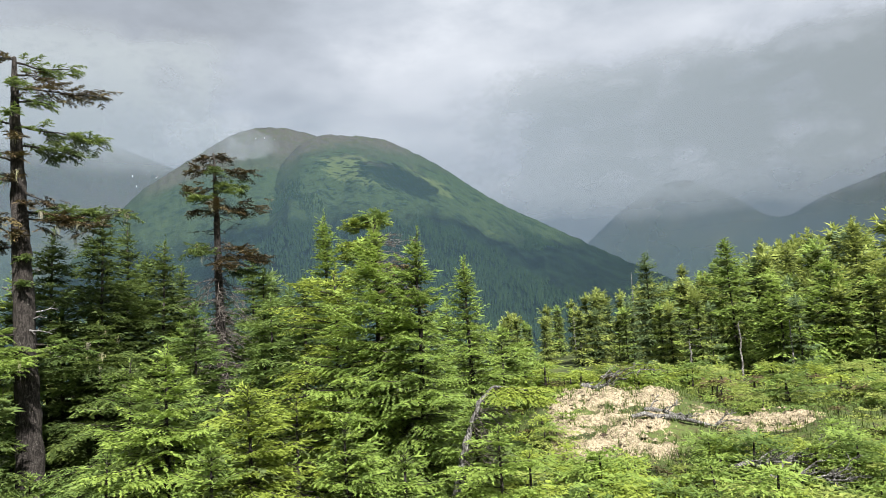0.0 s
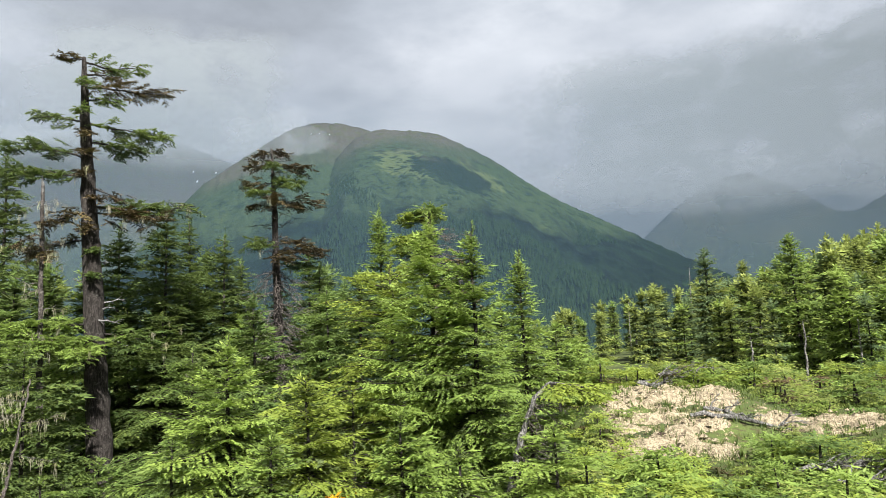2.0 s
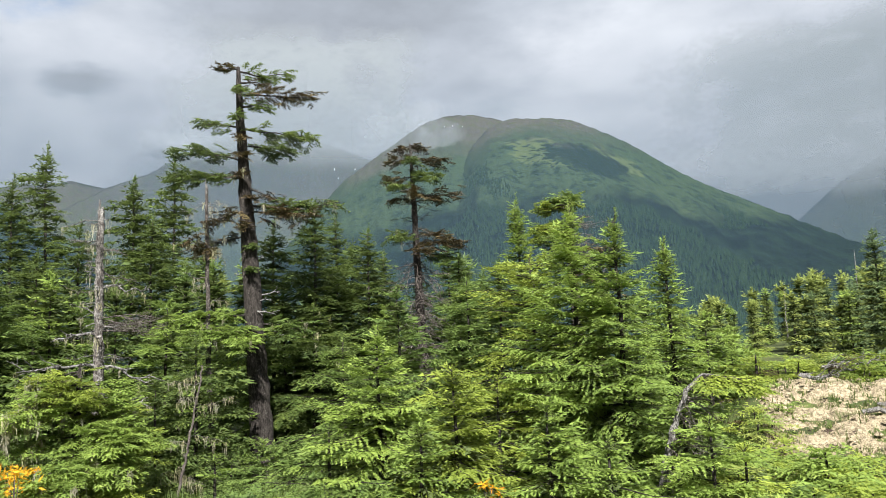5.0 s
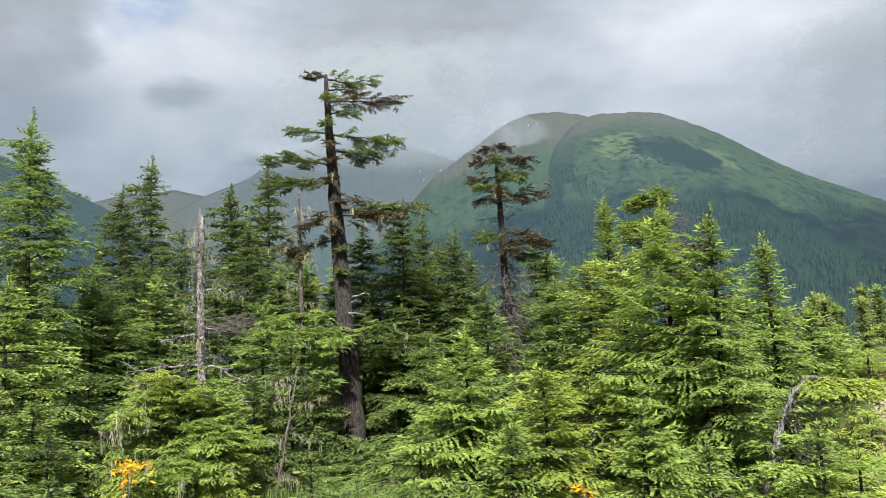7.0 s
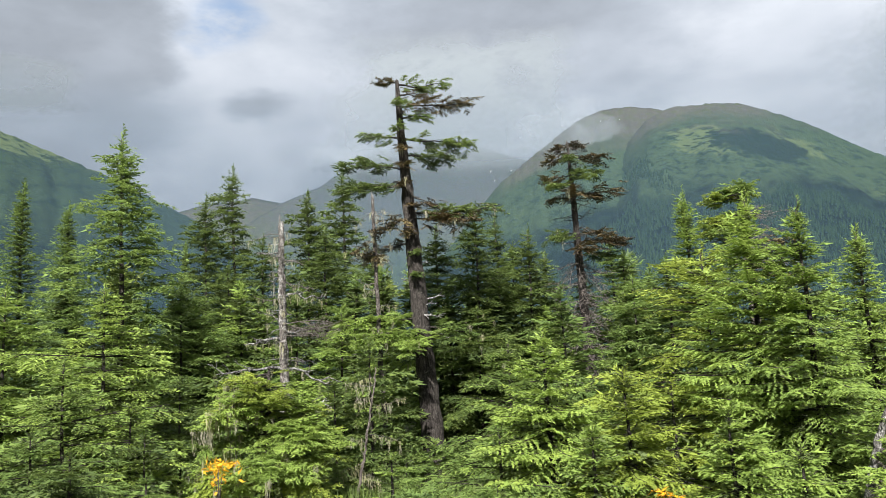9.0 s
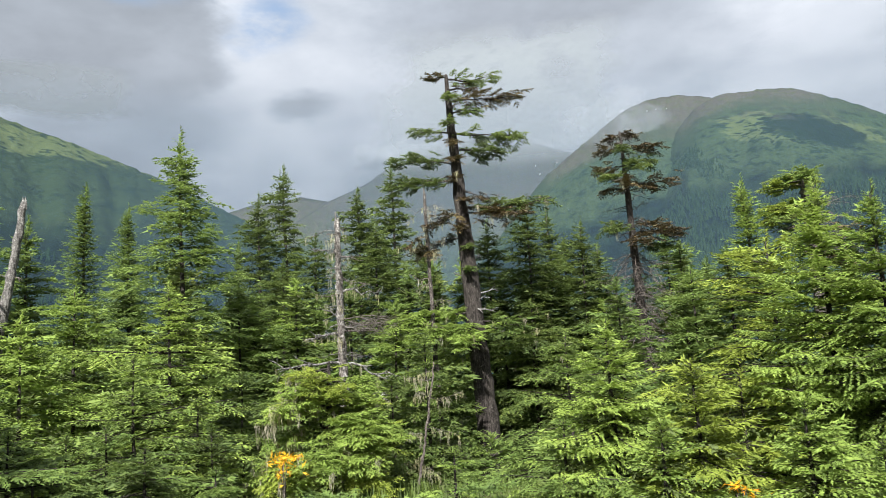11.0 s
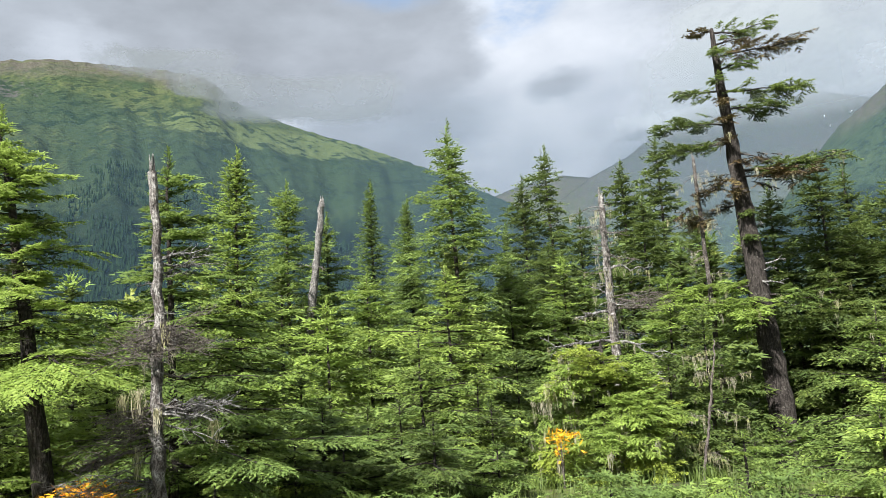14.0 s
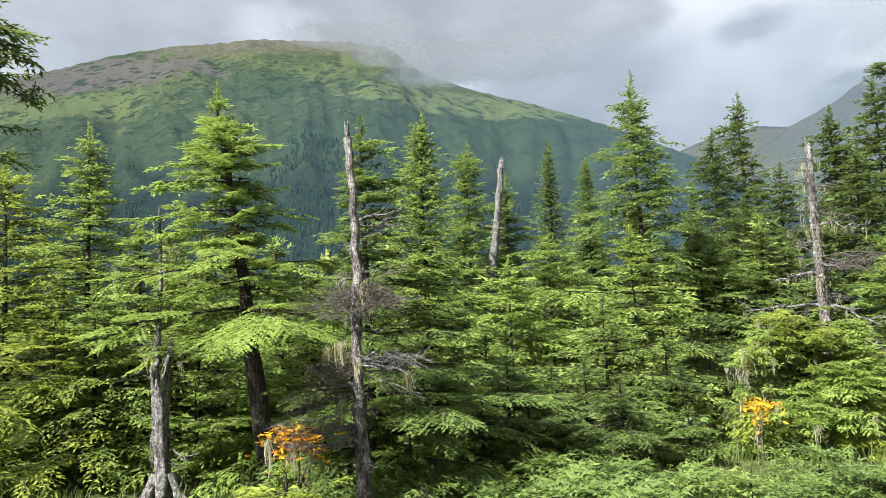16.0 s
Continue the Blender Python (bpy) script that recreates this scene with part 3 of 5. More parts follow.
# ---------------------------------------------------------------- woods on the slopes, snow, clouds


def woods(name, label, grid, az, lo, hi, count, limit, seed):
    """Far conifers on a mountainside: small uneven spires, denser in bands."""
    rng = np.random.default_rng(seed)
    h = Heap()
    ang = np.array([0.3, 2.4, 4.5])
    n_az, n_q = grid.shape[:2]
    made = 0
    for _ in range(count * 4):
        if made >= count:
            break
        i, j = rng.uniform(0, n_az - 1.001), rng.uniform(lo, hi) * n_q
        i0, j0 = int(i), int(j)
        fi, fj = i - i0, j - j0
        p = (grid[i0, j0] * (1 - fi) + grid[i0 + 1, j0] * fi) * (1 - fj) + (grid[i0, j0 + 1] * (1 - fi) + grid[i0 + 1, j0 + 1] * fi) * fj
        a = az[i0]
        if not limit[0] < a < limit[1]:
            continue
        edge = (j / n_q - lo) / (hi - lo)
        if noise.noise((p[0] * 0.004, p[1] * 0.004, seed)) + 0.5 * noise.noise((p[0] * 0.013, p[1] * 0.013, seed)) < 1.5 * edge - 0.8:
            continue
        ht, w = rng.uniform(9, 19), rng.uniform(1.8, 3.0)
        t = rng.uniform(0, 6.28)
        ring = np.stack([np.cos(ang + t) * w, np.sin(ang + t) * w, np.full(3, ht * 0.08)], -1)
        h.add(np.vstack([ring, [[0, 0, ht]]]) + p, [(0, 1, 3), (1, 2, 3), (2, 0, 3)])
        made += 1
    v, f = h.out()
    ob = new(name, mesh_of(name, v, f, WOODS))
    tagged(ob, label, "forest", kind="stuff")


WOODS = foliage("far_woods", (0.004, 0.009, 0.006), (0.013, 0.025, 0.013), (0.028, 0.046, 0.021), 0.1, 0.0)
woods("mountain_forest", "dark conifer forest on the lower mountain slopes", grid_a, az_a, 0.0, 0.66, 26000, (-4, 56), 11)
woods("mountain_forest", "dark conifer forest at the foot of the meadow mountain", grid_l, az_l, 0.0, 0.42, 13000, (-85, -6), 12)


def snow_patch(az, el, d, length, width, tilt, seed):
    rng = np.random.default_rng(seed)
    x, y = polar(az, d)
    c = np.array([x, y, d * math.tan(radians(el))])
    right = np.array([math.cos(radians(az)), -math.sin(radians(az)), 0.0])
    up = np.array([-0.5 * x / d, -0.5 * y / d, 0.75])
    t = np.linspace(0, 2 * np.pi, 12, endpoint=False)
    r = 1 + rng.uniform(-0.35, 0.35, 12)
    u, w = np.cos(t) * r * length * 0.3, np.sin(t) * r * width * 0.3
    ca, sa = math.cos(radians(tilt)), math.sin(radians(tilt))
    ringv = c + np.outer(u * ca - w * sa, right) + np.outer(u * sa + w * ca, up)
    low = ringv + np.array([x, y, 0]) / d * 8
    v = np.vstack([ringv, low, [c - np.array([x, y, 0]) / d * 1.5]])
    f = [(i, (i + 1) % 12, 24) for i in range(12)] + [(i, 12 + i, (i + 1) % 12) for i in range(12)] + [((i + 1) % 12, 12 + i, 12 + (i + 1) % 12) for i in range(12)]
    tagged(new("snow_patch", mesh_of("snow_patch", v, f, SNOW)), "small patch of old snow in a mountain gully", "snow", "snow patches")


snow_patch(16.2, 17.35, 2830, 13, 4, 50, 1)
snow_patch(16.9, 17.4, 2830, 9, 4, 55, 2)
snow_patch(17.7, 17.3, 2830, 8, 4, 40, 3)
snow_patch(20.8, 16.9, 2830, 16, 4, 48, 4)
snow_patch(7.0, 14.2, 3080, 22, 5, 75, 5)
snow_patch(7.3, 13.5, 3080, 14, 6, 70, 6)
snow_patch(8.7, 14.2, 3080, 18, 5, 35, 7)
snow_patch(56.7, 8.2, 3650, 34, 8, -20, 8)


def cloud(az, el, wide, high, d, mat, label, bulge=0.04):
    """A curved sheet of cloud that floats at that bearing; sizes in degrees."""
    nu, nv = 24, 12
    v, uv = [], []
    for i in range(nu + 1):
        for j in range(nv + 1):
            s, t = i / nu, j / nv
            a, e = az + (s - 0.5) * wide, el + (t - 0.5) * high
            dd = d * (1 - bulge * math.sin(math.pi * s) * math.sin(math.pi * t))
            x, y = polar(a, dd)
            v.append((x, y, dd * math.tan(radians(e))))
            uv.append((s, t))
    k = nv + 1
    f = []
    for i in range(nu):
        for j in range(nv):
            a = i * k + j
            f += [(a, a + k, a + 1), (a + 1, a + k, a + k + 1)]
    me = mesh_of("cloud", v, f, mat)
    lay = me.uv_layers.new(name="UVMap")
    idx = np.array(f).ravel()
    lay.data.foreach_set("uv", np.array(uv, dtype=np.float32)[idx].ravel())
    me.polygons.foreach_set("use_smooth", np.ones(len(f), dtype=bool))
    ob = new("cloud", me)
    ob.visible_shadow = False
    return tagged(ob, label, "cloud", "low clouds")


CREST = vapour("cloud_over_crest", 0.93, (0.112, 0.123, 0.135), 0.0046, 0.34, 0.6, 0.8)
CLOUD = vapour("low_cloud", 0.99, (0.136, 0.150, 0.165), 0.0030, 0.3, 0.55, 0.55)
WISP = vapour("thin_wisp", 0.45, (0.175, 0.19, 0.205), 0.009, 0.42, 0.62, 1.4)
BANK = vapour("crest_cloud", 0.8, (0.125, 0.137, 0.150), 0.0075, 0.38, 0.6, 1.1)
# RAIN, VEIL and HAZE put the distance haze into bluish see-through sheets
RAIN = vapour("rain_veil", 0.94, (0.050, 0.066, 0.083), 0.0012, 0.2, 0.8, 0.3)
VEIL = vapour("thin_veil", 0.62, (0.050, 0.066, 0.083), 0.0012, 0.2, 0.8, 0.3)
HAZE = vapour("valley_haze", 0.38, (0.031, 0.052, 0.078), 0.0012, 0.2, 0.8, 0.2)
cloud(-33.0, 19.9, 21, 4.6, 2050, CREST, "ragged grey cloud hanging on a mountain crest", 0.0)
cloud(-44, 22.4, 13, 3.0, 1990, BANK, "thin wisp of cloud along a mountain crest", 0.0)
cloud(-40.5, 20.9, 8, 2.6, 1930, BANK, "thin wisp of cloud along a mountain crest", 0.0)
cloud(4.5, 19.8, 25, 12.5, 3080, CLOUD, "grey cloud bank that hides a mountain top", 0.0)
cloud(-4, 15.6, 9, 3.0, 3060, WISP, "thin wisp of cloud along a mountain crest")
cloud(12.5, 17.4, 8, 4.6, 2500, WISP, "thin wisp of cloud below a summit", 0.0)
cloud(15.8, 16.6, 5.5, 3.2, 2480, WISP, "thin wisp of cloud below a summit", 0.0)
cloud(54, 15.6, 48, 15.0, 3500, CLOUD, "grey rain cloud over far mountains", 0.0)
cloud(54, 6.0, 64, 16.0, 3640, RAIN, "bluish sheet painted as rain haze before far mountains", 0.0)
cloud(2, 10.0, 34, 16.0, 3140, VEIL, "bluish sheet painted as haze before a far mountain", 0.0)
cloud(20, 8.0, 120, 36.0, 770, HAZE, "bluish sheet painted as thin haze before the mountains")
cloud(-45, 8.0, 100, 34.0, 740, HAZE, "bluish sheet painted as thin haze before the mountains")

# ---------------------------------------------------------------- conifers


def trunk_line(rng, height, lean=(0.0, 0.0), wobble=0.05, steps=12):
    s = np.linspace(0, 1, steps)
    k = np.cumsum(rng.normal(0, wobble, (steps, 2)), axis=0) * 0.3
    k -= k[0] + np.outer(s, k[-1] - k[0])
    return np.stack([lean[0] * s + k[:, 0], lean[1] * s + k[:, 1], s * height], -1)


def at_height(line, z):
    return np.array([np.interp(z, line[:, 2], line[:, 0]), np.interp(z, line[:, 2], line[:, 1]), z])


def limb(foliage_heap, wood_heap, rng, root, az, length, pitch, size, count, wide=0.42, curl=0.0, thick=0.02, bare=False):
    """One branch: a tapered limb with its fan of foliage. Returns points along it."""
    length = max(0.12, round(length / 0.12) * 0.12)
    v, f, line = spray(length, size, count, wide, curl, int(rng.integers(0, 5)))
    m = frame_of(az, pitch)
    pts = line @ m.T + root
    if not bare:
        foliage_heap.add(v @ m.T + root, f)
    wood_heap.add(*tube(pts, np.linspace(thick, thick * 0.25, len(pts)), 3, cap=False))
    return pts


def dead_twigs(heap, rng, root, az, length, pitch, thick=0.02, forks=5, droop=0.1):
    """A bare crooked branch with side twigs."""
    m = frame_of(az, pitch)
    k = 6
    p = np.zeros((k, 3))
    p[:, 0] = np.linspace(0, length, k)
    p[1:, 1:] = np.cumsum(rng.normal(0, 0.06 * length, (k - 1, 2)), axis=0)
    p[:, 2] -= droop * length * np.linspace(0, 1, k) ** 2
    q = p @ m.T + root
    heap.add(*tube(q, np.linspace(thick, thick * 0.2, k), 5, cap=False))
    for _ in range(forks):
        s = rng.uniform(0.25, 0.98)
        o = np.array([np.interp(s, np.linspace(0, 1, k), q[:, c]) for c in range(3)])
        d = m @ np.array([rng.uniform(0.3, 1), rng.choice([-1, 1]) * rng.uniform(0.3, 1), rng.uniform(-0.5, 0.5)])
        d *= length * rng.uniform(0.15, 0.4) / np.linalg.norm(d)
        e = o + d
        heap.add(*tube(np.array([o, o + d * 0.5 + rng.normal(0, 0.02, 3), e]), [thick * 0.4, thick * 0.3, thick * 0.12], 3, cap=False))
        for _ in range(2):
            g = o + d * rng.uniform(0.3, 0.9)
            t = d * rng.uniform(0.3, 0.5) + rng.normal(0, 0.12 * length, 3) * 0.5
            heap.add(*tube(np.array([g, g + t]), [thick * 0.2, thick * 0.08], 3, cap=False))
    return q


def tree_empty(name, x, y, z, label, category="tree", group=""):
    ob = new(name)
    ob.location = (x, y, z)
    ob.empty_display_size = 0.3
    return tagged(ob, label, category, group)


def build_conifer(x, y, z, height, radius, label, mat=HEMLOCK, style="spruce", size=0.12, count=3, clear=0.08, gaps=0.06, seed=1, beards=0, lean=(0, 0), group="forest trees", thick=None, dead=0, wood=BARK, blunt=0.0):
    """A conifer with tapered trunk, limbs and tiers of needle sprays. style: spruce (narrow, rising tips), hemlock (flat, drooping, uneven tiers), shrub."""
    rng = np.random.default_rng(seed)
    root = tree_empty("conifer_tree" if style != "shrub" else "dwarf_conifer", x, y, z, label, "tree" if style != "shrub" else "shrub", group)
    line = trunk_line(rng, height * (0.98 if style != "shrub" else 0.8), lean, 0.05 * height / 6)
    base = thick or max(0.025, 0.0095 * height + 0.012)
    fol, inner, woodh, lich, deadh = Heap(), Heap(), Heap(), Heap(), Heap()
    zlev = height * clear
    turn = rng.uniform(0, 6.28)
    gap, per = {"spruce": (max(0.225, 1.9 * size), 10), "hemlock": (max(0.34, 2.4 * size), 7), "shrub": (0.15, 6)}[style]
    lopsided, heavy = rng.uniform(0, 6.28), rng.uniform(0.05, 0.4)
    while zlev < height * 0.965:
        s = zlev / height
        if style == "spruce":
            prof = 1.12 * (1 - s) ** 0.9 * min(1.0, 0.55 + 1.6 * s) * rng.uniform(0.86, 1.1)
            pitch = 0.62 * s**2.4 + 0.08 - 0.2 * (1 - s)
            curl, wide = -0.08, 0.5
        elif style == "shrub":
            prof = (1 - s) ** 0.6
            pitch = 0.04 + 0.4 * s * s
            curl, wide = -0.1, 0.6
        else:
            prof = 1.32 * (1 - s) ** 0.78 * min(1.0, 0.6 + 1.3 * s) * rng.uniform(0.62, 1.25)
            prof = max(prof, blunt * (1 if s < 0.96 else 0.6))
            pitch = 0.16 + 0.36 * s**2
            curl, wide = -0.30, 0.52
        for k in range(per):
            turn += 6.2832 / per + rng.uniform(-0.3, 0.3)
            if rng.random() < gaps:
                continue
            ln = radius * prof * rng.uniform(0.55, 1.2) * (1.3 if rng.random() < 0.1 else 1.0) * (1 + heavy * math.cos(turn - lopsided)) + size * 0.6
            o = at_height(line, min(zlev + rng.uniform(-0.2, 0.2) * gap, line[-1, 2]))
            away = (math.cos(turn) * x + math.sin(turn) * y) / (math.hypot(x, y) + 1e-6)
            fine = size * 1.9 if away > 0.3 and size < 0.2 else size
            tuft, clump = min(fine, 0.04 + 0.3 * ln), style == "hemlock" and ln > 0.85
            pts = limb(fol, woodh, rng, o, turn, ln, pitch + rng.uniform(-0.13, 0.11), tuft, count, wide, curl + rng.choice((-0.06, 0.0, 0.06)), 0.004 + 0.008 * ln, bare=clump)
            subs = 6 if clump else 2 if style == "hemlock" and ln > 4 * size else 0
            for j in range(subs):
                f = 0.2 + 0.78 * (j + rng.random()) / subs if clump else rng.uniform(0.1, 0.35)
                at = np.array([np.interp(f, (0.0, 0.5, 1.0), pts[:, c]) for c in range(3)])
                short = ln * (0.58 - 0.3 * f) * rng.uniform(0.8, 1.25) if clump else ln * rng.uniform(0.5, 0.75)
                limb(fol, woodh, rng, at, turn + (1 if j % 2 else -1) * rng.uniform(0.15, 0.95) * (1.1 - 0.6 * f), short, pitch - 0.3 * f + rng.uniform(-0.25, 0.25), tuft, count, wide, curl, 0.004 + 0.003 * ln)
            if beards and rng.random() < beards:
                q = pts[rng.integers(1, len(pts))]
                beard(lich, rng, q - (0, 0, 0.02), rng.uniform(0.12, 0.4), int(rng.integers(3, 8)))
            if rng.random() < dead:
                dead_twigs(deadh, rng, o, turn + 0.5, ln * rng.uniform(0.4, 0.9), -0.25, 0.01, 4)
        # sparse inner boughs; their dark colour stands in for occlusion between tiers
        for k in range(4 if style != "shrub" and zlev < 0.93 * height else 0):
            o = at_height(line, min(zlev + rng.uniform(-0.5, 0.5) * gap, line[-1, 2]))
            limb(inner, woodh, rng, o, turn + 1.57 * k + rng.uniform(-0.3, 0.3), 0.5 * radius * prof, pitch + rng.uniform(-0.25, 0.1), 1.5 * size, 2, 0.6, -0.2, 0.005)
        turn += 0.5
        zlev += gap * rng.uniform(0.75, 1.3) * (0.5 + 0.72 * (1 - s))
    if style != "shrub":
        for k in range(6):
            o = at_height(line, height * (0.915 + 0.014 * k))
            limb(fol, woodh, rng, o, k * 2.4 + rng.uniform(-0.5, 0.5), max(size * (2.6 - 0.3 * k), (0.044 - 0.005 * k) * height), 0.5 + 0.08 * k, size * 0.75, 3, 0.34, 0.1, 0.008)
        limb(fol, woodh, rng, at_height(line, height * 0.945), 0, max(size * 2.0, height * 0.075), 1.52, size * 0.75, 3, 0.13, 0.0, 0.010)
        limb(fol, woodh, rng, at_height(line, height * 0.935), 1.57, max(size * 2.0, height * 0.07), 1.48, size * 0.75, 3, 0.13, 0.0, 0.006)
    s = np.linspace(0, 1, len(line))
    part("trunk", tube(line, base * (1 - s) ** 0.8 + 0.008, 8, 0.06, rng), wood, root, smooth=True)
    part("crown", fol.out(), mat, root)
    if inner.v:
        tagged(part("inner_growth", inner.out(), INNER_SHADE, root, "sparse old inner boughs coloured dark for crown shade"), kind="stuff")
    if size < 0.1 and style != "shrub":
        tagged(part("branchwood", woodh.out(), wood, root), kind="stuff")
    if lich.v:
        tagged(part("lichen", lich.out(), LICHEN, root, "pale hanging beard lichen"), kind="stuff")
    if deadh.v:
        tagged(part("dead_wood", deadh.out(), TWIG, root, "bare grey dead branches"), kind="stuff")
    return root


def stand(az, d, el, radius, label, mat=HEMLOCK, style="spruce", seed=1, **more):
    """Plant a conifer at a bearing and distance with its tip at the height angle el. Detail follows the distance."""
    x, y = polar(az, d)
    z = ground_z(x, y) - 0.15
    height = d * math.tan(radians(el)) - z
    size = 0.064 if d < 12.5 else 0.085 if d < 17 else 0.125 if d < 26 else 0.17 if d < 45 else 0.24
    radius *= 1.32 if style == "hemlock" else 1.22
    more.setdefault("size", size)
    more.setdefault("count", 3 if d < 12.5 else 2)
    return build_conifer(x, y, z, height, radius, label, mat, style, seed=seed, **more)

# ---- trees of the clearing's middle
stand(27.0, 11.0, 10.4, 1.25, "young bright green spruce with a slender pointed leader", SPRUCE, "spruce", 21)
stand(30.4, 10.5, 9.2, 1.15, "young bright green spruce beside its twin", SPRUCE, "spruce", 22)
stand(33.7, 15.0, 7.0, 1.15, "small dense green spruce with a sharp tip", SPRUCE, "spruce", 23)
stand(22.2, 19.0, 11.1, 1.25, "slim green spruce behind a broad hemlock", SPRUCE, "spruce", 24)
stand(23.4, 13.0, 6.8, 1.4, "broad yellow-green hemlock with layered branches", YELLOW, "hemlock", 25, blunt=0.42, gaps=0.12, beards=0.02, dead=0.08)
stand(17.1, 9.0, -2.0, 0.95, "small yellow-green young spruce", YELLOW, "spruce", 26)
stand(11.1, 10.0, 1.1, 1.2, "young green spruce with loose branches", SPRUCE, "spruce", 27)
stand(20.5, 10.5, -3.0, 1.1, "low bushy yellow-green hemlock", YELLOW, "hemlock", 28)
stand(24.5, 8.6, -5.2, 0.9, "low bushy green young spruce", SPRUCE, "spruce", 29)
stand(14.5, 8.6, -6.5, 0.9, "low bushy green young spruce", SPRUCE, "spruce", 30)
stand(34.5, 9.6, -4.5, 0.9, "low bushy green spruce beside a bent snag", SPRUCE, "hemlock", 31)
stand(7.2, 9.6, -6.2, 0.85, "low bushy green young hemlock", HEMLOCK, "hemlock", 32)
stand(36.4, 8.6, -6.6, 0.75, "low bushy green hemlock before a bent snag", SPRUCE, "hemlock", 33)
stand(38.6, 8.8, -8.6, 0.7, "low bushy green hemlock before a bent snag", YELLOW, "hemlock", 34)
stand(29.0, 8.4, -8.0, 0.8, "low bushy green young spruce", SPRUCE, "spruce", 35)
stand(1.6, 17.6, -7.2, 1.1, "low bushy green hemlock at the foot of a tall tree", HEMLOCK, "hemlock", 36)
stand(-0.6, 16.8, -8.2, 0.9, "low bushy green hemlock at the foot of a tall tree", HEMLOCK, "hemlock", 37)
stand(14.0, 17.0, -4.6, 1.0, "low bushy green hemlock at the foot of a thin tree", SPRUCE, "hemlock", 38)
stand(20.6, 17.5, 6.4, 1.3, "green hemlock behind a broad yellow one", HEMLOCK, "hemlock", 141)
stand(17.4, 21.0, 7.0, 1.2, "dark green hemlock beside a thin dead tree", HEMLOCK, "hemlock", 142, gaps=0.2)
stand(31.9, 19.0, 3.8, 1.3, "green hemlock behind the twin spruces", SPRUCE, "hemlock", 143)
stand(28.6, 17.0, 4.2, 1.4, "green hemlock behind the twin spruces", SPRUCE, "hemlock", 144)
stand(36.2, 17.0, 1.2, 1.2, "green hemlock at the mound's shoulder", SPRUCE, "hemlock", 145)
stand(12.3, 18.0, 4.6, 1.2, "green hemlock beside a thin dead tree", HEMLOCK, "hemlock", 146)
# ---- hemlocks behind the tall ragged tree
# GLOOM trees carry the dark forest interior in their needle colour
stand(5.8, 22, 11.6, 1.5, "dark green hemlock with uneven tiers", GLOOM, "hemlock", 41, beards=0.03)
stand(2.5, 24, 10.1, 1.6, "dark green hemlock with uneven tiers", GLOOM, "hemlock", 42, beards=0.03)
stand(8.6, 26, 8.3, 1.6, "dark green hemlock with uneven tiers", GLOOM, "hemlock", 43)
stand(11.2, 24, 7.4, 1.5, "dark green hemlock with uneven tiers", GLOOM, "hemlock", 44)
stand(16.4, 25, 8.2, 1.2, "dark green hemlock with uneven tiers", HEMLOCK, "hemlock", 45)
stand(19.2, 24, 5.5, 1.5, "green hemlock with uneven tiers", HEMLOCK, "hemlock", 46)
stand(5.6, 21.5, 3.5, 1.4, "green hemlock with lichen on its branches", GLOOM, "hemlock", 47, beards=0.1)
stand(8.0, 15.5, 0.6, 1.3, "green hemlock with lichen on its branches", HEMLOCK, "hemlock", 48, beards=0.05)
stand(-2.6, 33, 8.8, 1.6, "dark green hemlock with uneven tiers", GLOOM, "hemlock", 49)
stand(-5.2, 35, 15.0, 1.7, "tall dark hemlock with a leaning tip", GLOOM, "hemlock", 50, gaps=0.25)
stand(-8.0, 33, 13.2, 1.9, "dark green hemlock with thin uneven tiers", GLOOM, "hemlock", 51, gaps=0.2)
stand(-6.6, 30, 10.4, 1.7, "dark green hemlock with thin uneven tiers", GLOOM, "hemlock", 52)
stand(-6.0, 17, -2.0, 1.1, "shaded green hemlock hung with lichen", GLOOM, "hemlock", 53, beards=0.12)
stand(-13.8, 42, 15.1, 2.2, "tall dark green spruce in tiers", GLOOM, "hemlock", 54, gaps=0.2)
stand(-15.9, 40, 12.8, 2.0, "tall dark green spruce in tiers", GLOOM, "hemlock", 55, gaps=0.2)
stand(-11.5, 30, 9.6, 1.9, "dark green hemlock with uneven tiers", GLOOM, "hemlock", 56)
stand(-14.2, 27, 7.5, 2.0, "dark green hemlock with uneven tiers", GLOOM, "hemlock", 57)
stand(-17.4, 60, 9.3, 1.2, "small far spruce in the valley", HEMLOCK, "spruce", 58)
stand(-21.8, 22, 17.4, 1.75, "tall green hemlock with a dense spired top", HEMLOCK, "hemlock", 59, gaps=0.16)
stand(-17.6, 24, 5.8, 1.9, "green hemlock with drooping flat branches", HEMLOCK, "hemlock", 60)
stand(-22.7, 16, 6.1, 1.5, "green hemlock with a narrow bright top", SPRUCE, "hemlock", 61)
stand(-20.7, 13.5, -2.4, 0.95, "small bright green hemlock", SPRUCE, "hemlock", 62)
stand(-25.2, 14, 0.8, 1.25, "bright green hemlock with dense branches", HEMLOCK, "hemlock", 63)
stand(-17.5, 17, -1.0, 1.3, "shaded green hemlock in the thicket", GLOOM, "hemlock", 65)
stand(-28.3, 45, 13.2, 2.0, "dark green spruce with a full crown", HEMLOCK, "spruce", 66)
stand(-25.4, 40, 11.8, 1.9, "dark green spruce with a full crown", HEMLOCK, "spruce", 67)
stand(-35.1, 25, 13.3, 1.7, "dark green hemlock with a rounded top", HEMLOCK, "hemlock", 68, blunt=0.25)
stand(-32.0, 27, 10.6, 1.2, "dark green hemlock behind a white spar", HEMLOCK, "hemlock", 69)
stand(-29.0, 20, 6.0, 1.9, "green hemlock with drooping flat branches", SPRUCE, "hemlock", 70)
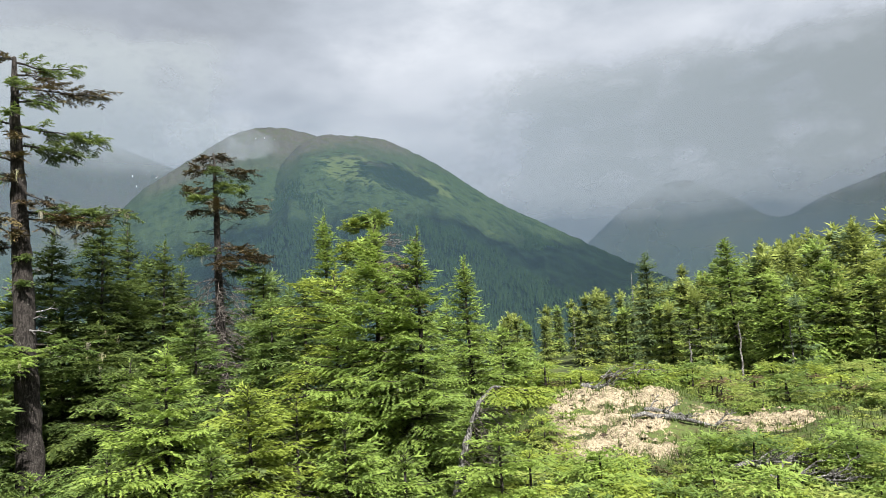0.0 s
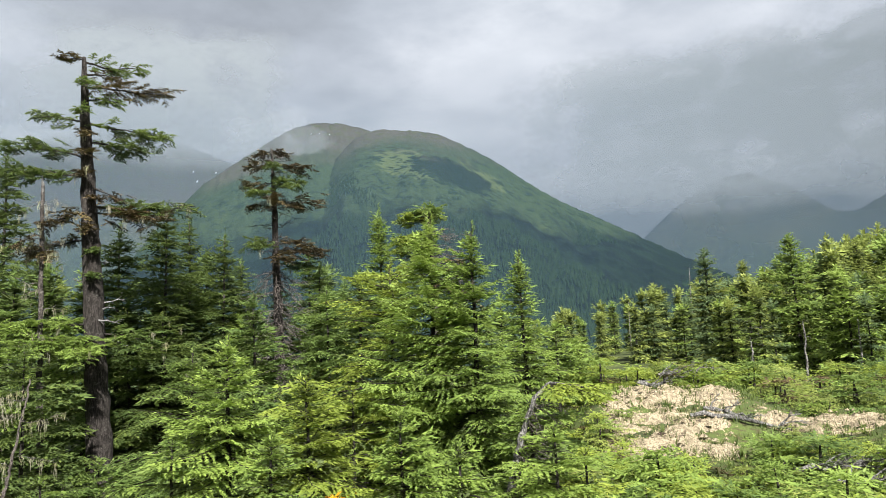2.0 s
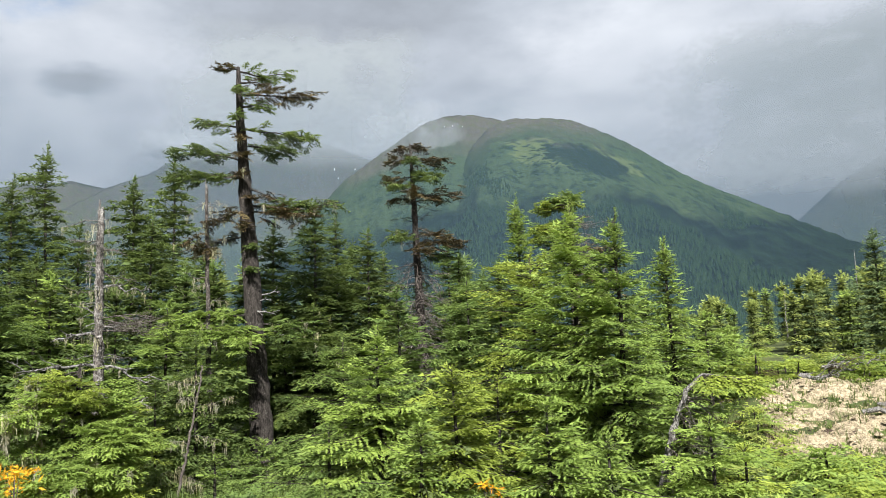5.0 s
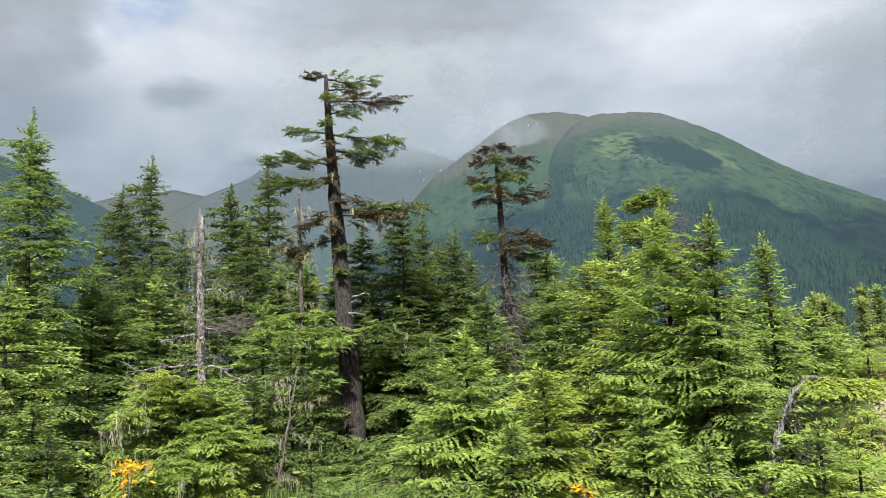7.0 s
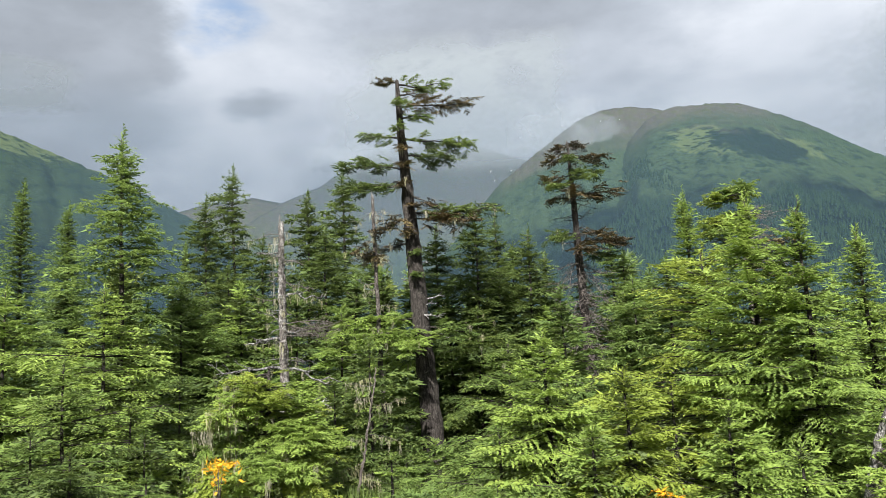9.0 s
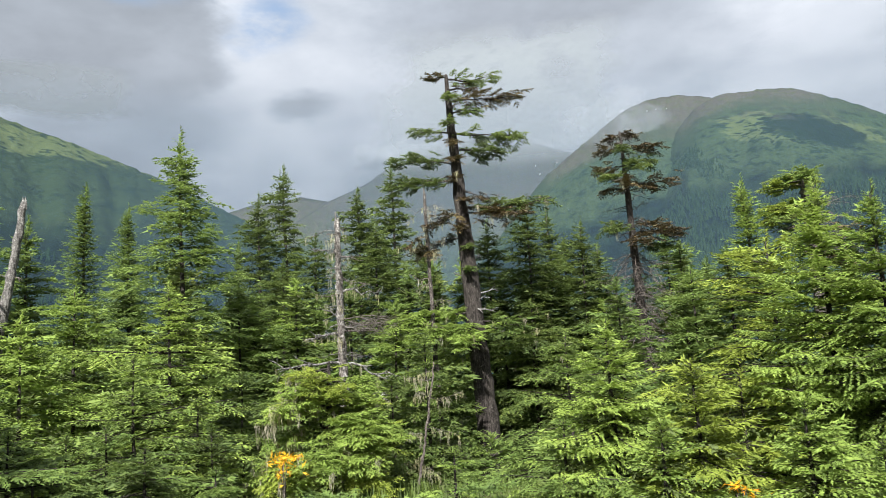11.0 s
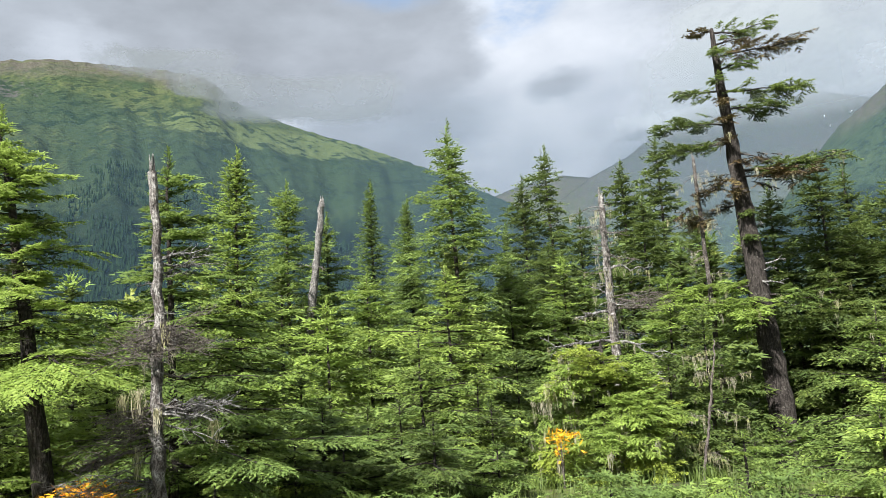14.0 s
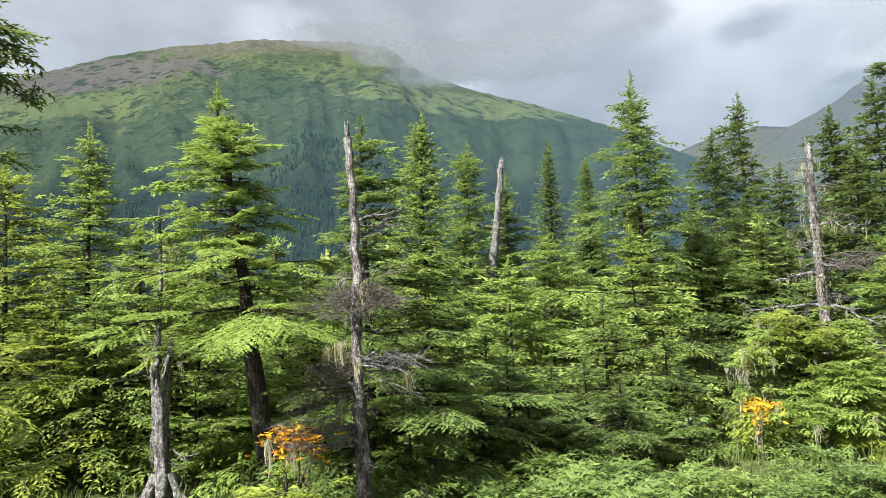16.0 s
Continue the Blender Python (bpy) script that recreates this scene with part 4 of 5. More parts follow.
stand(-32.3, 18, 4.0, 1.8, "green hemlock with drooping flat branches", SPRUCE, "hemlock", 71)
stand(-38.9, 13.3, 15.8, 1.5, "tall bright green spruce with a sharp tip", SPRUCE, "spruce", 72, gaps=0.1)
stand(-29.5, 13.5, -4.5, 1.2, "green hemlock with dense branches", HEMLOCK, "hemlock", 73)
stand(-34.5, 13.5, -1.5, 1.4, "green hemlock with dense branches", HEMLOCK, "hemlock", 74)
stand(-43.9, 9.6, 15.6, 1.05, "thin green hemlock with flat separate tiers", HEMLOCK, "hemlock", 75, gaps=0.2)
stand(-47.5, 14, 4.2, 1.5, "green hemlock with dense branches", SPRUCE, "hemlock", 76)
stand(-51.6, 11.0, 17.5, 1.4, "green hemlock with a dark leaning trunk", SPRUCE, "hemlock", 77, gaps=0.12, thick=0.145, clear=0.40, lean=(-0.40, -0.52), dead=0.06)
# hemlocks at this end wear the brighter SPRUCE needles in place of sunlight
stand(-63.8, 16, 14.5, 1.2, "dark hemlock with drooping branches", SPRUCE, "hemlock", 78)
stand(-60.5, 15, 7.5, 1.5, "green hemlock with flat tiers", SPRUCE, "hemlock", 79)
stand(-69.0, 14.0, 11.6, 1.8, "bright green hemlock with full branches", YELLOW, "hemlock", 80)
stand(-57.5, 17, 6.0, 1.6, "green hemlock with flat tiers", SPRUCE, "hemlock", 81)
stand(-63.5, 12.5, 3.0, 1.4, "green hemlock with flat tiers", SPRUCE, "hemlock", 82)
stand(-50.5, 8.9, -10.8, 0.75, "low bushy yellow-green hemlock", YELLOW, "hemlock", 83)
stand(-41.0, 9.0, -7.8, 0.8, "low bushy green young hemlock", SPRUCE, "hemlock", 84)
stand(-19.6, 11.6, -8.0, 0.6, "low bushy green young hemlock", HEMLOCK, "hemlock", 85)
stand(-24.5, 10.5, -6.0, 0.9, "bushy green hemlock with shade-darkened needles", GLOOM, "hemlock", 86)
stand(-1.5, 11.0, -8.0, 0.6, "low bushy green young hemlock", SPRUCE, "hemlock", 87)
# SPRUCE needles again lighten these two as if the sun reached them
stand(-48.2, 12.5, -1.5, 1.35, "shaded green hemlock with drooping branches", SPRUCE, "hemlock", 88, dead=0.1)
stand(-56.5, 13.0, 0.5, 1.4, "shaded green hemlock with drooping branches", SPRUCE, "hemlock", 89, dead=0.1)
stand(-50.5, 14.5, 3.0, 1.4, "green hemlock with flat tiers", SPRUCE, "hemlock", 90)
stand(-37.0, 11.5, -4.5, 1.15, "bright green hemlock with dense branches", HEMLOCK, "hemlock", 91)
stand(-31.5, 11.0, -6.5, 1.05, "green hemlock with drooping flat branches", GLOOM, "hemlock", 92)
stand(-27.0, 11.8, -4.0, 1.0, "green hemlock with dense branches", HEMLOCK, "hemlock", 93)
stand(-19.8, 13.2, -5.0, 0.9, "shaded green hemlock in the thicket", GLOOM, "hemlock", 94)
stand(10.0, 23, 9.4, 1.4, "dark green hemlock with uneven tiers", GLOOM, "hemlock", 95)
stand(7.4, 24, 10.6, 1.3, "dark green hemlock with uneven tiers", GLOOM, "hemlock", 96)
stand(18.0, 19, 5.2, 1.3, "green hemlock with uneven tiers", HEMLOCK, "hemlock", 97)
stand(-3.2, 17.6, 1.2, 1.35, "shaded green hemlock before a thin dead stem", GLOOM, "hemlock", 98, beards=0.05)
stand(-52.3, 13.6, -3.2, 1.35, "green hemlock with dense drooping branches", SPRUCE, "hemlock", 131)
stand(-61.2, 13.6, -1.0, 1.4, "green hemlock with dense drooping branches", SPRUCE, "hemlock", 132)
stand(-45.6, 11.6, -3.4, 1.2, "green hemlock with dense drooping branches", SPRUCE, "hemlock", 133)
stand(-40.8, 12.2, -1.6, 1.2, "green hemlock with dense drooping branches", SPRUCE, "hemlock", 134)
stand(-66.0, 12.5, 1.0, 1.3, "bright green hemlock with full branches", YELLOW, "hemlock", 135)
stand(-56.8, 11.6, -4.2, 0.9, "green hemlock beside a leaning trunk", SPRUCE, "hemlock", 136)
stand(-48.9, 11.4, -3.6, 0.85, "green hemlock beside a leaning trunk", SPRUCE, "hemlock", 137)
stand(-42.2, 10.6, -4.5, 1.05, "bright green hemlock with dense branches", SPRUCE, "hemlock", 151)
stand(-38.6, 10.8, -3.0, 1.1, "bright green hemlock with dense branches", SPRUCE, "hemlock", 152)
stand(-35.2, 10.3, -6.0, 0.95, "bright green hemlock with dense branches", SPRUCE, "hemlock", 153)
stand(-33.0, 11.6, -4.0, 1.0, "bright green hemlock with dense branches", HEMLOCK, "hemlock", 154)
stand(-47.4, 10.4, -7.0, 0.8, "low bushy green hemlock beside a grey snag", SPRUCE, "hemlock", 155)
# ---- forest edge beyond the mound
stand(47.4, 32, 6.3, 1.2, "bluish green spruce with dense needles", BLUISH, "spruce", 101)
stand(49.9, 40, 5.2, 1.2, "green spruce at the forest edge", OLIVE, "spruce", 102)
stand(53.3, 30, 6.8, 1.9, "broad yellowish green spruce", SPRUCE, "spruce", 103)
stand(55.6, 38, 6.5, 1.7, "green spruce at the forest edge", OLIVE, "spruce", 104)
stand(57.4, 36, 6.1, 1.7, "green spruce at the forest edge", OLIVE, "spruce", 105)
stand(58.8, 38, 6.9, 1.8, "green spruce at the forest edge", OLIVE, "spruce", 106)
stand(61.7, 32, 7.2, 1.9, "tall green spruce at the forest edge", OLIVE, "spruce", 107)
stand(64.5, 30, 7.6, 1.9, "tall green spruce at the forest edge", OLIVE, "spruce", 108)
stand(51.6, 34, 4.4, 1.5, "green spruce at the forest edge", OLIVE, "spruce", 109)
stand(59.9, 28, 4.6, 1.7, "green spruce at the forest edge", SPRUCE, "spruce", 110)
stand(56.5, 27, 3.4, 1.5, "green spruce at the forest edge", SPRUCE, "spruce", 111)

# ---------------------------------------------------------------- ragged old trees and snags


def pad(root, line, rng, z, bearing, length, pitch=0.0, mat=HEMLOCK, size=0.15, limbs=3, spread=0.45, wide=0.42, curl=-0.08, lich=0.0, thick=0.03, rise=0.16, hang=0.45, label=""):
    """One bough: a crooked limb with clumps of short sprays along its outer part, sometimes hung with lichen."""
    fol, wood, li = Heap(), Heap(), Heap()
    k = 7
    t = np.linspace(0, 1, k)
    m = frame_of(bearing, pitch)
    p = np.stack([t * length, 0.07 * length * np.cumsum(rng.normal(0, 0.5, k)), length * curl * t * t + 0.04 * length * np.cumsum(rng.normal(0, 0.5, k))], -1)
    p -= p[0]
    pts = p @ m.T + at_height(line, z + rng.uniform(-rise, rise) * 0.5)
    wood.add(*tube(pts, np.linspace(thick, thick * 0.25, k), 6, 0.08, rng, cap=False))
    reach = 0.16 + 0.26 * min(length, 1.6)
    for j in range(int((10 + 7 * limbs) * (0.6 + 0.5 * length))):
        s = 0.12 + 0.88 * rng.random() ** 0.8
        o = np.array([np.interp(s, t, pts[:, c]) for c in range(3)]) + rng.normal(0, 0.085, 3) * min(1.0, length)
        q = limb(fol, wood, rng, o, bearing + rng.normal(0, 0.75 + 0.4 * spread), reach * rng.uniform(0.6, 1.2) * (1.15 - 0.45 * s), pitch + rng.uniform(-0.3, 0.45), size, 3, wide + 0.12, -0.22, 0.25 * thick)
        if rng.random() < lich * 0.3:
            beard(li, rng, q[-1 if j % 2 else 1], rng.uniform(0.4, 1.0) * hang, int(rng.integers(8, 16)), 0.006)
    b = tagged(part("bough", wood.out(), BARK, root), kind="stuff")
    part("foliage", fol.out(), mat, b, label)
    if li.v:
        tagged(part("lichen", li.out(), LICHEN, b, "pale hanging beard lichen"), kind="stuff")


def stub(root, rng, line, z, bearing, length, pitch=0.0, thick=0.025, forks=4, mat=DEADWOOD, droop=0.05, lich=0.0):
    h, li = Heap(), Heap()
    q = dead_twigs(h, rng, at_height(line, z), bearing, length, pitch, thick, forks, droop)
    b = part("dead_branch", h.out(), mat, root, "bare weathered dead branch")
    for p in q[1:]:
        if rng.random() < lich:
            beard(li, rng, p, rng.uniform(0.15, 0.45), int(rng.integers(5, 10)), 0.0045)
    if li.v:
        tagged(part("lichen", li.out(), LICHEN, b, "pale hanging beard lichen"), kind="stuff")


def bole(root, rng, points, radii, mat, sides=14, rough=0.07):
    """A trunk along bent points, refined."""
    p = np.asarray(points, float)
    s = np.linspace(0, 1, len(p))
    t = np.linspace(0, 1, 44)
    q = np.stack([np.interp(t, s, p[:, k]) for k in range(3)], -1)
    r = np.interp(t, s, radii)
    q[1:-1, :2] += rng.normal(0, 0.008, (42, 2))
    part("trunk", tube(q, r, sides, rough, rng), mat, root, smooth=True)
    return q


def side(az, way):
    """Plan angle of a limb: way 0 is to the right across the line of sight, 180 to the left, -90 towards the viewer."""
    return radians(-az) + radians(way)


# tall ragged hemlock that stands over the others
rng = np.random.default_rng(7)
A, D = 0.8, 20.0
x, y = polar(A, D)
z0 = ground_z(x, y) - 0.2
tall = tree_empty("ragged_hemlock", x, y, z0, "tall old hemlock with a bare dark trunk and few ragged boughs")
def up(z):
    return z - z0
ln = bole(tall, rng, [(0.30, 0, 0), (0.24, 0, up(-1.8)), (0.12, 0, up(0.3)), (-0.02, 0.05, up(2.6)), (-0.12, 0.05, up(4.3)), (-0.25, 0, up(6.6)), (-0.30, 0, up(8.0))], [0.35, 0.30, 0.255, 0.215, 0.185, 0.11, 0.05], BARK)
for zz in (2.2, 2.9, 3.5, 4.2, 4.9, 5.5, 6.0, 6.6, 7.3):
    pad(tall, ln, rng, up(zz), side(A, rng.uniform(-130, -50)), rng.uniform(0.35, 0.7), -0.05, GLOOM if rng.random() < 0.6 else BROWN, 0.09, 2, 0.7, 0.4, -0.2, 0.1, 0.015)
pad(tall, ln, rng, up(7.95), side(A, 5), 1.35, 0.05, GLOOM, 0.095, 2, 0.25, 0.34, 0.08)
pad(tall, ln, rng, up(7.95), side(A, 170), 0.5, 0.25, BROWN, 0.09, 3, 0.6, 0.4, -0.3)
pad(tall, ln, rng, up(7.55), side(A, 0), 0.75, -0.05, BROWN, 0.09, 1, 0.2, 0.25, 0.0)
pad(tall, ln, rng, up(7.15), side(A, 5), 1.95, 0.02, BROWN, 0.095, 3, 0.35, 0.3, -0.05)
pad(tall, ln, rng, up(6.75), side(A, -20), 0.9, 0.0, GLOOM, 0.095, 2, 0.5, 0.4)
pad(tall, ln, rng, up(6.3), side(A, 5), 1.95, 0.03, GLOOM, 0.095, 3, 0.35, 0.34, -0.04)
pad(tall, ln, rng, up(6.3), side(A, 178), 1.05, 0.12, GLOOM, 0.095, 3, 0.35, 0.4, -0.12)
pad(tall, ln, rng, up(5.75), side(A, 10), 1.3, -0.05, GLOOM, 0.095, 3, 0.5, 0.42, -0.05)
pad(tall, ln, rng, up(5.2), side(A, 180), 1.6, 0.32, GLOOM, 0.095, 3, 0.3, 0.4, -0.25)
pad(tall, ln, rng, up(4.75), side(A, 182), 1.75, 0.12, GLOOM, 0.095, 4, 0.35, 0.42, -0.12)
pad(tall, ln, rng, up(4.6), side(A, 0), 0.9, -0.25, BROWN, 0.09, 1, 0.2, 0.2, -0.2)
pad(tall, ln, rng, up(3.95), side(A, 3), 2.6, 0.02, GLOOM, 0.095, 4, 0.3, 0.36, 0.05, 0.25, 0.05)
pad(tall, ln, rng, up(3.8), side(A, -30), 1.6, 0.0, BROWN, 0.095, 3, 0.5, 0.4, -0.05, 0.5)
pad(tall, ln, rng, up(3.75), side(A, -150), 1.2, -0.1, BROWN, 0.095, 3, 0.5, 0.36, -0.25, 0.7)
pad(tall, ln, rng, up(3.1), side(A, 180), 1.15, 0.15, BROWN, 0.095, 2, 0.4, 0.36, -0.4, 0.8)
for zz, w, q in ((1.5, 8, 0.75), (1.45, -20, 0.5), (2.0, 200, 0.4), (0.62, -8, 0.9), (1.0, -35, 0.7), (2.6, 20, 0.4)):
    stub(tall, rng, ln, up(zz), side(A, w), q, 0.05, 0.034, 3, SILVER)
pad(tall, ln, rng, up(0.95), side(A, -165), 2.2, 0.02, SPRUCE, 0.09, 5, 0.6, 0.5, -0.12, 0.3)
pad(tall, ln, rng, up(0.65), side(A, -140), 2.0, 0.0, SPRUCE, 0.09, 4, 0.6, 0.5, -0.16, 0.3)
pad(tall, ln, rng, up(0.5), side(A, -110), 1.6, 0.0, SPRUCE, 0.095, 4, 0.6, 0.42, -0.2, 0.2)
pad(tall, ln, rng, up(0.75), side(A, -10), 1.4, 0.05, HEMLOCK, 0.095, 3, 0.4, 0.36, -0.1, 0.7)
pad(tall, ln, rng, up(0.1), side(A, 180), 1.6, -0.12, SPRUCE, 0.095, 3, 0.4, 0.4, -0.25, 0.8)

# bushy hemlock below the grey snag, draped with lichen
rng = np.random.default_rng(6)
A, D = -11.0, 14.0
x, y = polar(A, D)
z0 = ground_z(x, y) - 0.2
bush = tree_empty("bushy_hemlock", x, y, z0, "bushy yellow-green hemlock with long pale lichen on its boughs")
ln = bole(bush, rng, [(0, 0, 0), (0, 0, up(-1.5)), (0.02, 0, up(-0.4)), (0.03, 0, up(-0.1))], [0.09, 0.075, 0.04, 0.015], BARK, 9)
for k in range(44):
    q = k / 43
    w = -90 + rng.uniform(-135, 135)
    pad(bush, ln, rng, up(-0.25 - 2.4 * q), side(A, w), rng.uniform(0.95, 1.35) * (0.6 + 0.5 * min(1.0, 2.2 * q)), 0.05 - 0.1 * q, SPRUCE if k % 3 else YELLOW, 0.068, 3, 0.5, 0.5, -0.2, 1.0 if abs(w) > 130 else 0.15, 0.02, 0.1, 0.6)

# thin half-dead hemlock with rusty boughs
rng = np.random.default_rng(8)
A, D = 14.1, 20.5
x, y = polar(A, D)
z0 = ground_z(x, y) - 0.2
thin = tree_empty("half_dead_hemlock", x, y, z0, "slender half-dead hemlock with rusty boughs and bare lower twigs")
ln = bole(thin, rng, [(0.12, -0.02, 0), (0.08, 0, up(-1.4)), (0.0, 0.0, up(1.5)), (-0.06, 0, up(4.0)), (-0.12, 0, up(5.9))], [0.17, 0.15, 0.125, 0.08, 0.025], BARK, 10)
for k, (zz, w, q, mt) in enumerate(((5.85, 30, 0.45, BROWN), (5.8, 170, 0.4, BROWN), (5.45, 0, 0.95, BROWN), (5.4, 185, 0.6, BROWN), (5.3, -90, 0.5, GLOOM), (4.95, 180, 0.7, BROWN), (4.9, -10, 0.8, GLOOM), (4.75, -60, 0.7, GLOOM), (4.65, -140, 0.75, GLOOM),
                                    (4.25, 0, 1.25, BROWN), (4.2, 180, 0.65, BROWN), (4.3, -80, 0.7, BROWN), (3.3, 10, 0.9, BROWN), (3.2, 175, 0.75, GLOOM), (3.05, -150, 0.75, GLOOM), (2.9, -5, 1.35, BROWN), (2.75, -60, 0.8, BROWN), (2.5, 15, 1.0, GLOOM))):
    pad(thin, ln, rng, up(zz), side(A, w), q, 0.0, mt, 0.085, 3, 0.5, 0.42, -0.12, 0.06, 0.018)
for k in range(95):
    stub(thin, rng, ln, up(rng.uniform(-1.2, 2.4)), rng.uniform(0, 6.28), rng.uniform(0.5, 1.1), rng.uniform(-0.6, 0.1), 0.014, 9, TWIG, rng.uniform(0.0, 0.6))

for k in range(46):
    stub(thin, rng, ln, up(rng.uniform(2.3, 5.7)), rng.uniform(0, 6.28), rng.uniform(0.25, 0.8), rng.uniform(-0.3, 0.3), 0.012, 8, TWIG if k % 2 else BARK, rng.uniform(0.0, 0.4))

# flat-topped gnarled hemlock behind the spruces
rng = np.random.default_rng(9)
A, D = 26.5, 21.0
x, y = polar(A, D)
z0 = ground_z(x, y) - 0.2
gnarled = tree_empty("gnarled_hemlock", x, y, z0, "gnarled flat-topped hemlock with grey dead twigs under its crown")
ln = bole(gnarled, rng, [(0, 0, 0), (0.05, 0, up(0)), (0.0, 0, up(2.2)), (-0.05, 0, up(3.9))], [0.2, 0.17, 0.13, 0.05], BARK_GREY, 10)
for k in range(9):
    pad(gnarled, ln, rng, up(rng.uniform(3.75, 4.1)), rng.uniform(0, 6.28), rng.uniform(0.55, 0.95), 0.12, YELLOW if k % 2 else HEMLOCK, 0.095, 2, 0.5, 0.5, -0.25, 0.0, 0.02)
for k in range(9):
    pad(gnarled, ln, rng, up(rng.uniform(2.9, 3.3)), side(A, 180) + rng.uniform(-1, 1), rng.uniform(0.8, 1.25), 0.05, YELLOW if k % 3 else HEMLOCK, 0.095, 2, 0.4, 0.45, -0.2, 0.0, 0.02)
for k in range(40):
    stub(gnarled, rng, ln, up(rng.uniform(1.6, 3.7)), side(A, 0) + rng.uniform(-1.6, 1.6) + (math.pi if k % 3 == 0 else 0), rng.uniform(0.6, 1.25), rng.uniform(-0.25, 0.25), 0.014, 9, TWIG, 0.1)
for k in range(5):
    pad(gnarled, ln, rng, up(2.6 - 0.35 * k), side(A, rng.uniform(-60, 60)), rng.uniform(0.8, 1.2), 0.0, BROWN, 0.095, 2, 0.4, 0.4, -0.15, 0.0, 0.02)


FLAKY = bark("flaky_grey_bark", (0.04, 0.033, 0.030), (0.21, 0.188, 0.172), (0.52, 0.50, 0.47), 1.1)


def snag(az, d, el_top, lean, radius, label, seed, twigs, z_twigs, mat=BARK_GREY, top_jag=True, lich=0.3, sink=0.2, twig_len=(0.3, 0.8)):
    """A dead standing trunk with a broken top and bare branches."""
    rng = np.random.default_rng(seed)
    x, y = polar(az, d)
    z = ground_z(x, y) - sink
    h = d * math.tan(radians(el_top)) - z
    root = tree_empty("dead_snag", x, y, z, label, "dead tree", "dead trees")
    pts = [(0, 0, 0)] + [(lean * k / 6 + rng.normal(0, 0.012), rng.normal(0, 0.02), h * k / 6) for k in range(1, 7)]
    line = bole(root, rng, pts, [radius * 1.25] + [radius * (1 - 0.55 * k / 6) for k in range(1, 7)], mat, 12, 0.15)
    if top_jag:
        hp = Heap()
        for k in range(5):
            a = k * 1.26 + rng.uniform(-0.3, 0.3)
            o = line[-1] + np.array([math.cos(a), math.sin(a), 0]) * radius * 0.25
            hp.add(*tube(np.array([o - (0, 0, 0.15), o + (0, 0, 0.05), o + (rng.normal(0, 0.01), 0, rng.uniform(0.08, 0.28))]), [radius * 0.28, radius * 0.2, 0.004], 4))
        tagged(part("broken_top", hp.out(), DEADWOOD, root, "splintered pale broken top"), kind="stuff")
    for k in range(twigs):
        zz = rng.uniform(*z_twigs) - z
        stub(root, rng, line, zz, rng.uniform(0, 6.28), rng.uniform(*twig_len), rng.uniform(-0.35, 0.2), 0.5 * radius * rng.uniform(0.15, 0.35), 6, DEADWOOD if k % 3 else TWIG, rng.uniform(-0.1, 0.25), lich)
    return root, line, rng, z


# grey snag with lichen, crowned below by a living bush
s1, ln, rng, zz0 = snag(-9.7, 15.0, 10.6, -0.03, 0.125, "grey dead hemlock snag with pale broken branches and lichen", 71, 30, (0.0, 2.7), FLAKY, lich=0.15, twig_len=(0.15, 0.7))
for zz, w, q in ((-0.15, 195, 1.3), (-0.2, 8, 0.95), (-0.75, -5, 0.9), (0.4, 180, 0.7), (1.3, 10, 0.8)):
    stub(s1, rng, ln, zz - zz0, side(-9.7, w), q, 0.0, 0.035, 9, SILVER, 0.12, 0.95)
for k in range(14):
    stub(s1, rng, ln, rng.uniform(0.45, 0.75) - zz0, side(-9.7, rng.uniform(-40, 40)), rng.uniform(0.6, 1.2), 0.0, 0.012, 10, TWIG, 0.05)
for k in range(26):
    stub(s1, rng, ln, rng.uniform(-0.4, 2.7) - zz0, rng.uniform(0, 6.28), rng.uniform(0.12, 0.4), rng.uniform(-0.3, 0.4), 0.014, 3, SILVER, 0.1, 0.12)
# grey snag nearest the end of the walk
s2, ln, rng, zz0 = snag(-44.6, 8.0, 14.2, -0.05, 0.082, "grey dead snag with flaky bark, bare twig bunches and lichen", 72, 26, (-1.7, 1.5), FLAKY, lich=0.06, twig_len=(0.12, 0.45))
for k in range(32):
    stub(s2, rng, ln, rng.uniform(0.12, 0.42) - zz0, rng.uniform(0, 6.28), rng.uniform(0.25, 0.8), rng.uniform(-0.3, 0.3), 0.010, 14, TWIG, rng.uniform(-0.1, 0.4))
for k in range(20):
    stub(s2, rng, ln, rng.uniform(-0.85, -0.4) - zz0, side(-44.6, 180) + rng.uniform(-0.9, 0.9), rng.uniform(0.3, 0.85), rng.uniform(-0.3, 0.3), 0.010, 14, TWIG, rng.uniform(-0.1, 0.4))
for k in range(12):
    stub(s2, rng, ln, rng.uniform(-0.62, -0.42) - zz0, side(-44.6, 0) + rng.uniform(-0.4, 0.4), rng.uniform(0.4, 0.75), 0.05, 0.013, 10, SILVER, 0.05)
for k in range(12):
    stub(s2, rng, ln, rng.uniform(-1.45, -1.15) - zz0, side(-44.6, 180) + rng.uniform(-0.5, 0.5), rng.uniform(0.5, 1.0), 0.05, 0.012, 10, DEADWOOD, 0.05)
for k in range(6):
    stub(s2, rng, ln, rng.uniform(0.85, 1.1) - zz0, side(-44.6, 10) + rng.uniform(-0.5, 0.5), rng.uniform(0.3, 0.6), 0.2, 0.013, 8, SILVER, 0.05)
hung = Heap()
